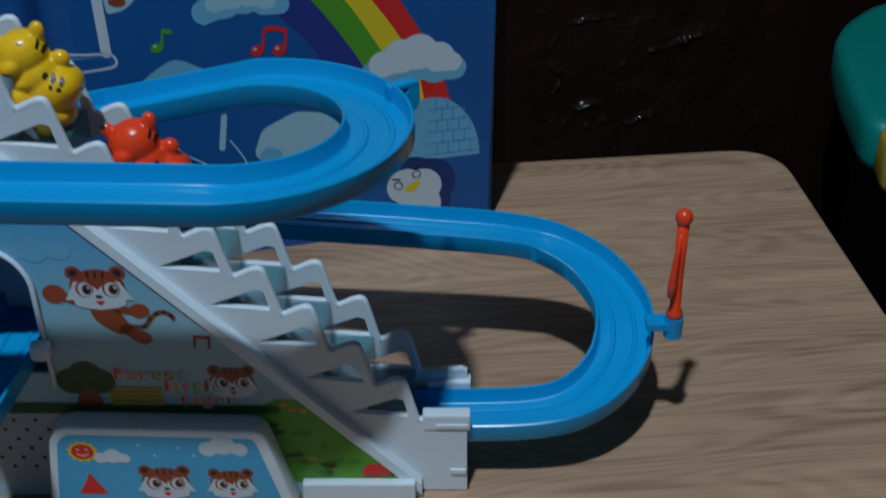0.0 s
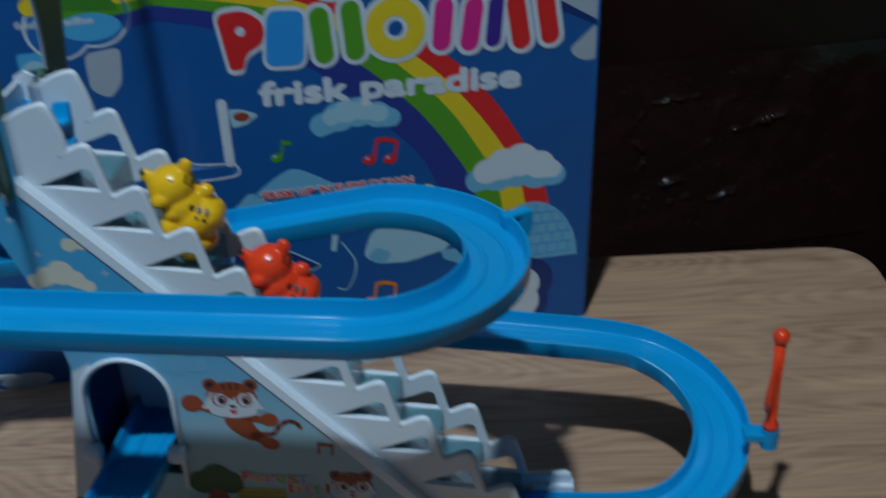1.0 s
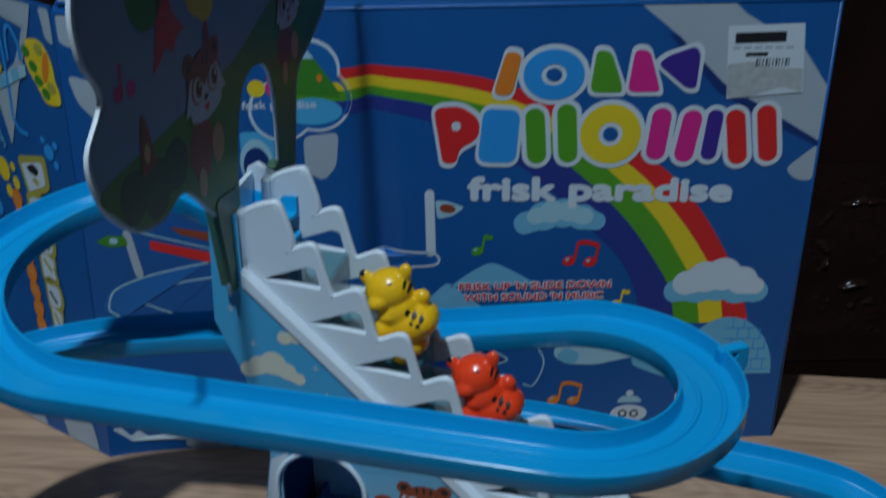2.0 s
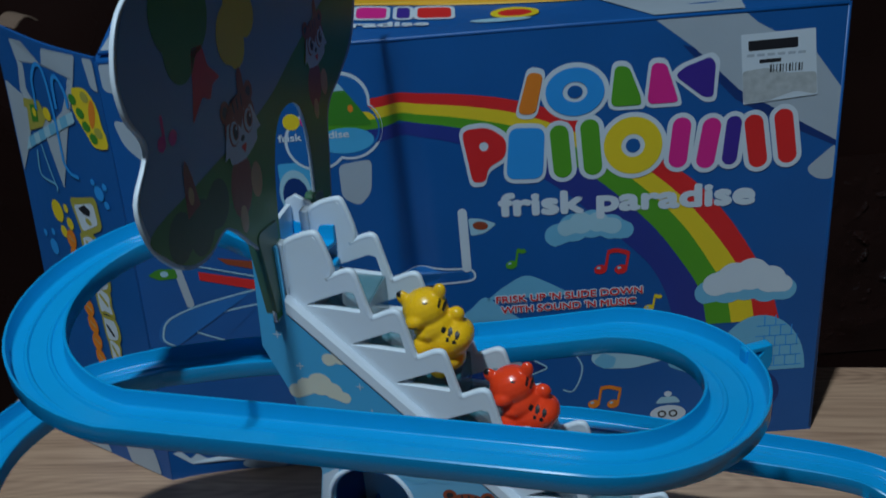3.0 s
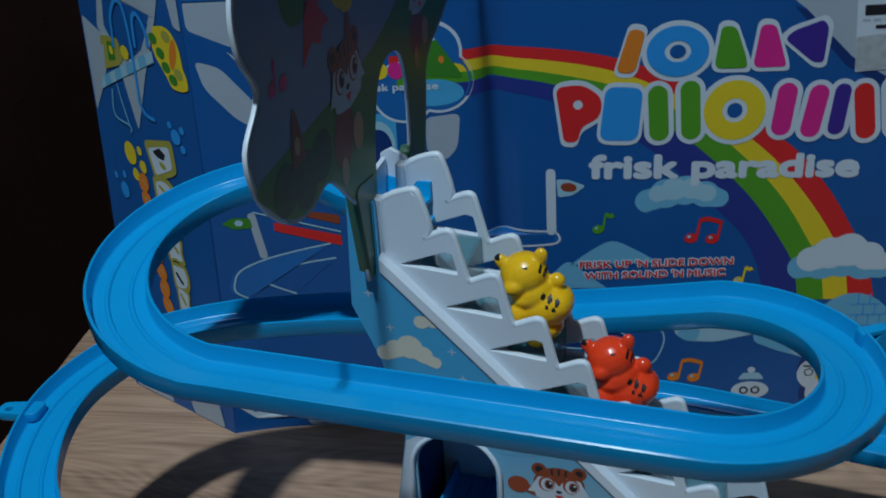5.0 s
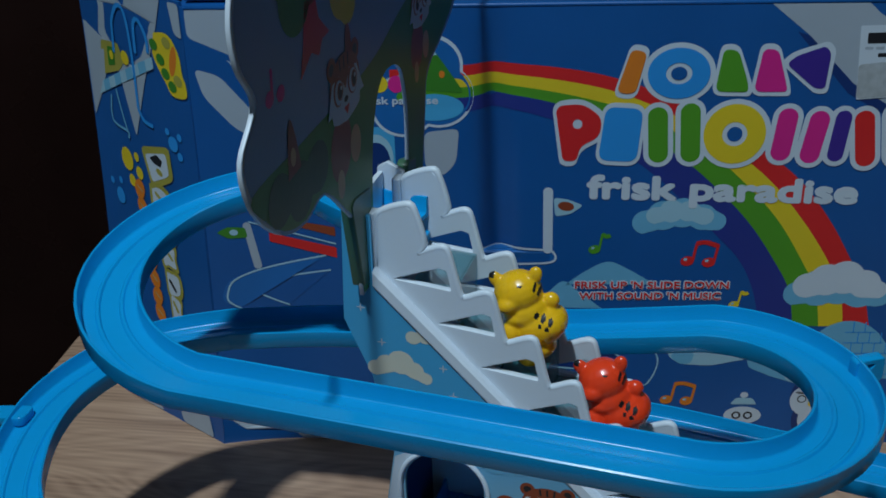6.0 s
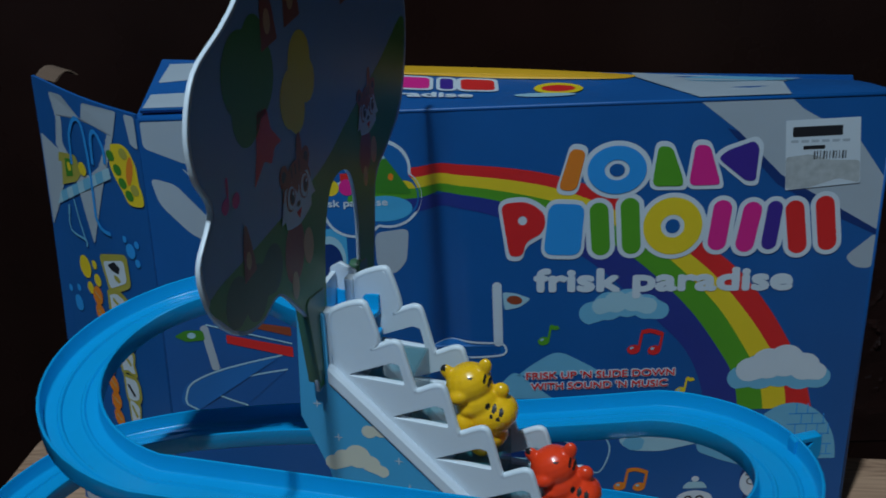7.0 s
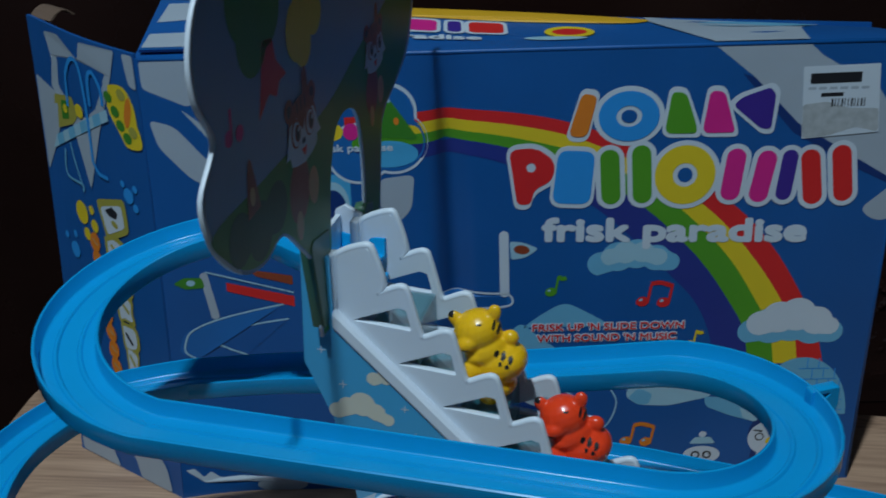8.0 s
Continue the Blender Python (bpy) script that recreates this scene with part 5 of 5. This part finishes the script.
def figure(name, colour, label, u, v, z):
    """A chubby toy animal in one piece that leans up the stairs, its face to the front."""
    bm = bmesh.new()
    tilt = Matrix.Rotation(radians(-20), 4, "Y")
    ball(bm, -0.0042, -0.0006, 0.0288, 0.0098, 0.0090, 0.0088, tilt)
    ball(bm, -0.0068, -0.0072, 0.0262, 0.0048, 0.0040, 0.0034, tilt)
    ball(bm, -0.0128, -0.0012, 0.0332, 0.0030, 0.0020, 0.0040, Matrix.Rotation(radians(-38), 4, "Y"), 12)
    ball(bm, 0.0024, -0.0008, 0.0370, 0.0030, 0.0022, 0.0040, Matrix.Rotation(radians(14), 4, "Y"), 12)
    ball(bm, 0.0086, 0.0004, 0.0262, 0.0036, 0.0030, 0.0034, seg=12)
    ball(bm, -0.0010, -0.0005, 0.0210, 0.0094, 0.0090, 0.0078, tilt)
    ball(bm, 0.0040, 0.0, 0.0152, 0.0114, 0.0100, 0.0092, tilt)
    ball(bm, 0.0094, 0.0, 0.0168, 0.0062, 0.0088, 0.0064)
    ball(bm, 0.0032, 0.0, 0.0060, 0.0082, 0.0086, 0.0062)
    for side in (-1, 1):
        ball(bm, -0.0058, side * 0.0070, 0.0130, 0.0044, 0.0040, 0.0052, seg=12)
        ball(bm, -0.0026, side * 0.0070, 0.0202, 0.0050, 0.0028, 0.0028, tilt, 12)
        ball(bm, 0.0016, side * 0.0080, 0.0050, 0.0050, 0.0034, 0.0054, seg=12)
    me0 = bpy.data.meshes.new("rough")
    bm.to_mesh(me0)
    bm.free()
    tmp = new("rough", me0)
    md = tmp.modifiers.new("remesh", "REMESH")
    md.mode, md.voxel_size, md.use_smooth_shade = "VOXEL", 0.0006, True
    sm = tmp.modifiers.new("smooth", "SMOOTH")
    sm.iterations, sm.factor = 5, 0.5
    dg = bpy.context.evaluated_depsgraph_get()
    dg.update()
    me = bpy.data.meshes.new_from_object(tmp.evaluated_get(dg))
    bpy.data.objects.remove(tmp)
    me.materials.clear()
    me.materials.append(M[colour])
    me.materials.append(M["black"])
    marks = [(0.0046, 0.0226, 0.0009, 0.0014), (0.0072, 0.0216, 0.0009, 0.0014), (0.0100, 0.0203, 0.0009, 0.0014), (0.0062, 0.0190, 0.0007, 0.0010), (0.0090, 0.0178, 0.0007, 0.0010),
             (0.0030, 0.0335, 0.0005, 0.0016), (0.0046, 0.0312, 0.0005, 0.0014), (-0.0070, 0.0244, 0.0022, 0.0004), (-0.0148, 0.0362, 0.0016, 0.0018), (-0.0024, 0.0346, 0.0012, 0.0004)]
    for f in me.polygons:
        for x, zz, rx, rz in marks:
            if ((f.center.x - x) / rx) ** 2 + ((f.center.z - zz) / rz) ** 2 < 1:
                f.material_index = 1
    me.shade_smooth()
    lo = min(vv.co.z for vv in me.vertices)
    me.transform(Matrix.Translation((0, 0, -lo)))
    ob = new(name, me)
    ob.matrix_world = TOY @ Matrix.Translation((u, v, z))
    return tagged(ob, label, "toy figure", "figures on the stairs")


u3, z3 = knob(3)
u5, z5 = knob(5)
figure("toy_figure", "yellow", "glossy yellow plastic toy animal with dark spots on a stair tread", u3 - 0.0048, 0.0140, z3 - 0.0164)
figure("toy_figure", "red", "glossy red plastic toy animal with dark spots on a stair tread", u5 - 0.0048, 0.0140, z5 - 0.0164)

# ---------------------------------------------------------------- dark background things
def crumple(name, x0, x1, z0, z1, y, label, creases):
    """A sheet of clear wrapping film on the wall, drawn up into wandering creases."""
    bm = bmesh.new()
    nx, nz = 270, 190
    lines = [[Vector(p) for p in spline(c, 5)] for c in creases]
    rows = []
    for i in range(nx + 1):
        row = []
        for j in range(nz + 1):
            x, z = x0 + (x1 - x0) * i / nx, z0 + (z1 - z0) * j / nz
            q = Vector((x * 60, z * 60, 0.3))
            p = Vector((x + 0.006 * noise.noise(q), z + 0.006 * noise.noise(q + Vector((7, 3, 1)))))
            d = min(min((p - a).length for a in line) for line in lines)
            h = 0.0050 * math.exp(-(d / 0.0030) ** 2) * max(0.0, 0.15 + 1.9 * noise.noise(q * 1.3)) + 0.0016 * max(0.0, noise.noise(q * 2.4) - 0.25)
            h += 0.004 * abs(noise.noise(Vector((x * 11, z * 11, 5)))) + 0.0012 * noise.noise(q * 0.8)
            edge = min(1.0, 8 * min(i / nx, 1 - i / nx), 8 * min(j / nz, 1 - j / nz))
            row.append(bm.verts.new((x, y - h * edge - 0.0015, z)))
        rows.append(row)
    for i in range(nx):
        for j in range(nz):
            bm.faces.new((rows[i][j], rows[i + 1][j], rows[i + 1][j + 1], rows[i][j + 1]))
    return part(name, bm, M["film"], wall_north, label, smooth=True)


crumple("plastic_film", 0.34, 0.67, -0.29, -0.06, 0.5195, "creased clear plastic film on the dark wall",
        [[(0.384, -0.142), (0.392, -0.122), (0.410, -0.108), (0.430, -0.104), (0.450, -0.103), (0.449, -0.120)], [(0.462, -0.160), (0.480, -0.152), (0.496, -0.148), (0.520, -0.142), (0.549, -0.131)],
         [(0.405, -0.215), (0.420, -0.196), (0.440, -0.195), (0.470, -0.194), (0.503, -0.190)], [(0.500, -0.098), (0.508, -0.103), (0.512, -0.108)], [(0.390, -0.150), (0.398, -0.172), (0.388, -0.190)], [(0.430, -0.225), (0.455, -0.216), (0.480, -0.224), (0.500, -0.214)], [(0.620, -0.262), (0.628, -0.250), (0.636, -0.244)]])

# a moulded stool beside the table
stool = thing("stool", pose(0.752, 0.30, FLOOR_Z), "teal moulded plastic stool with a yellow front, beside the table", "stool")
me = plate_mesh(rounded([(-0.180, -0.076), (0.22, -0.076), (0.22, 0.185), (-0.030, 0.185), (-0.106, 0.128), (-0.140, 0.050)], 0.035, 10), 0.05, bevel=0.012)
me.transform(Matrix.Translation((0, 0, 0.595)))
part("seat", me, M["seat_teal"], stool)
# The base takes the floor's near black, shade under the seat put into colour.
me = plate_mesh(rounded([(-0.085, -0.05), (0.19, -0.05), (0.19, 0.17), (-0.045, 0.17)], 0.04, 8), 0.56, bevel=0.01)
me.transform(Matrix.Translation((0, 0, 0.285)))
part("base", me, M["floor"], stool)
me = plate_mesh(rounded([(-0.190, -0.122), (0.20, -0.122), (0.20, -0.078), (-0.175, -0.078)], 0.015, 8), 0.045, bevel=0.008)
me.transform(Matrix.Translation((0, 0, 0.603)))
part("front_bar", me, M["seat_yellow"], stool)
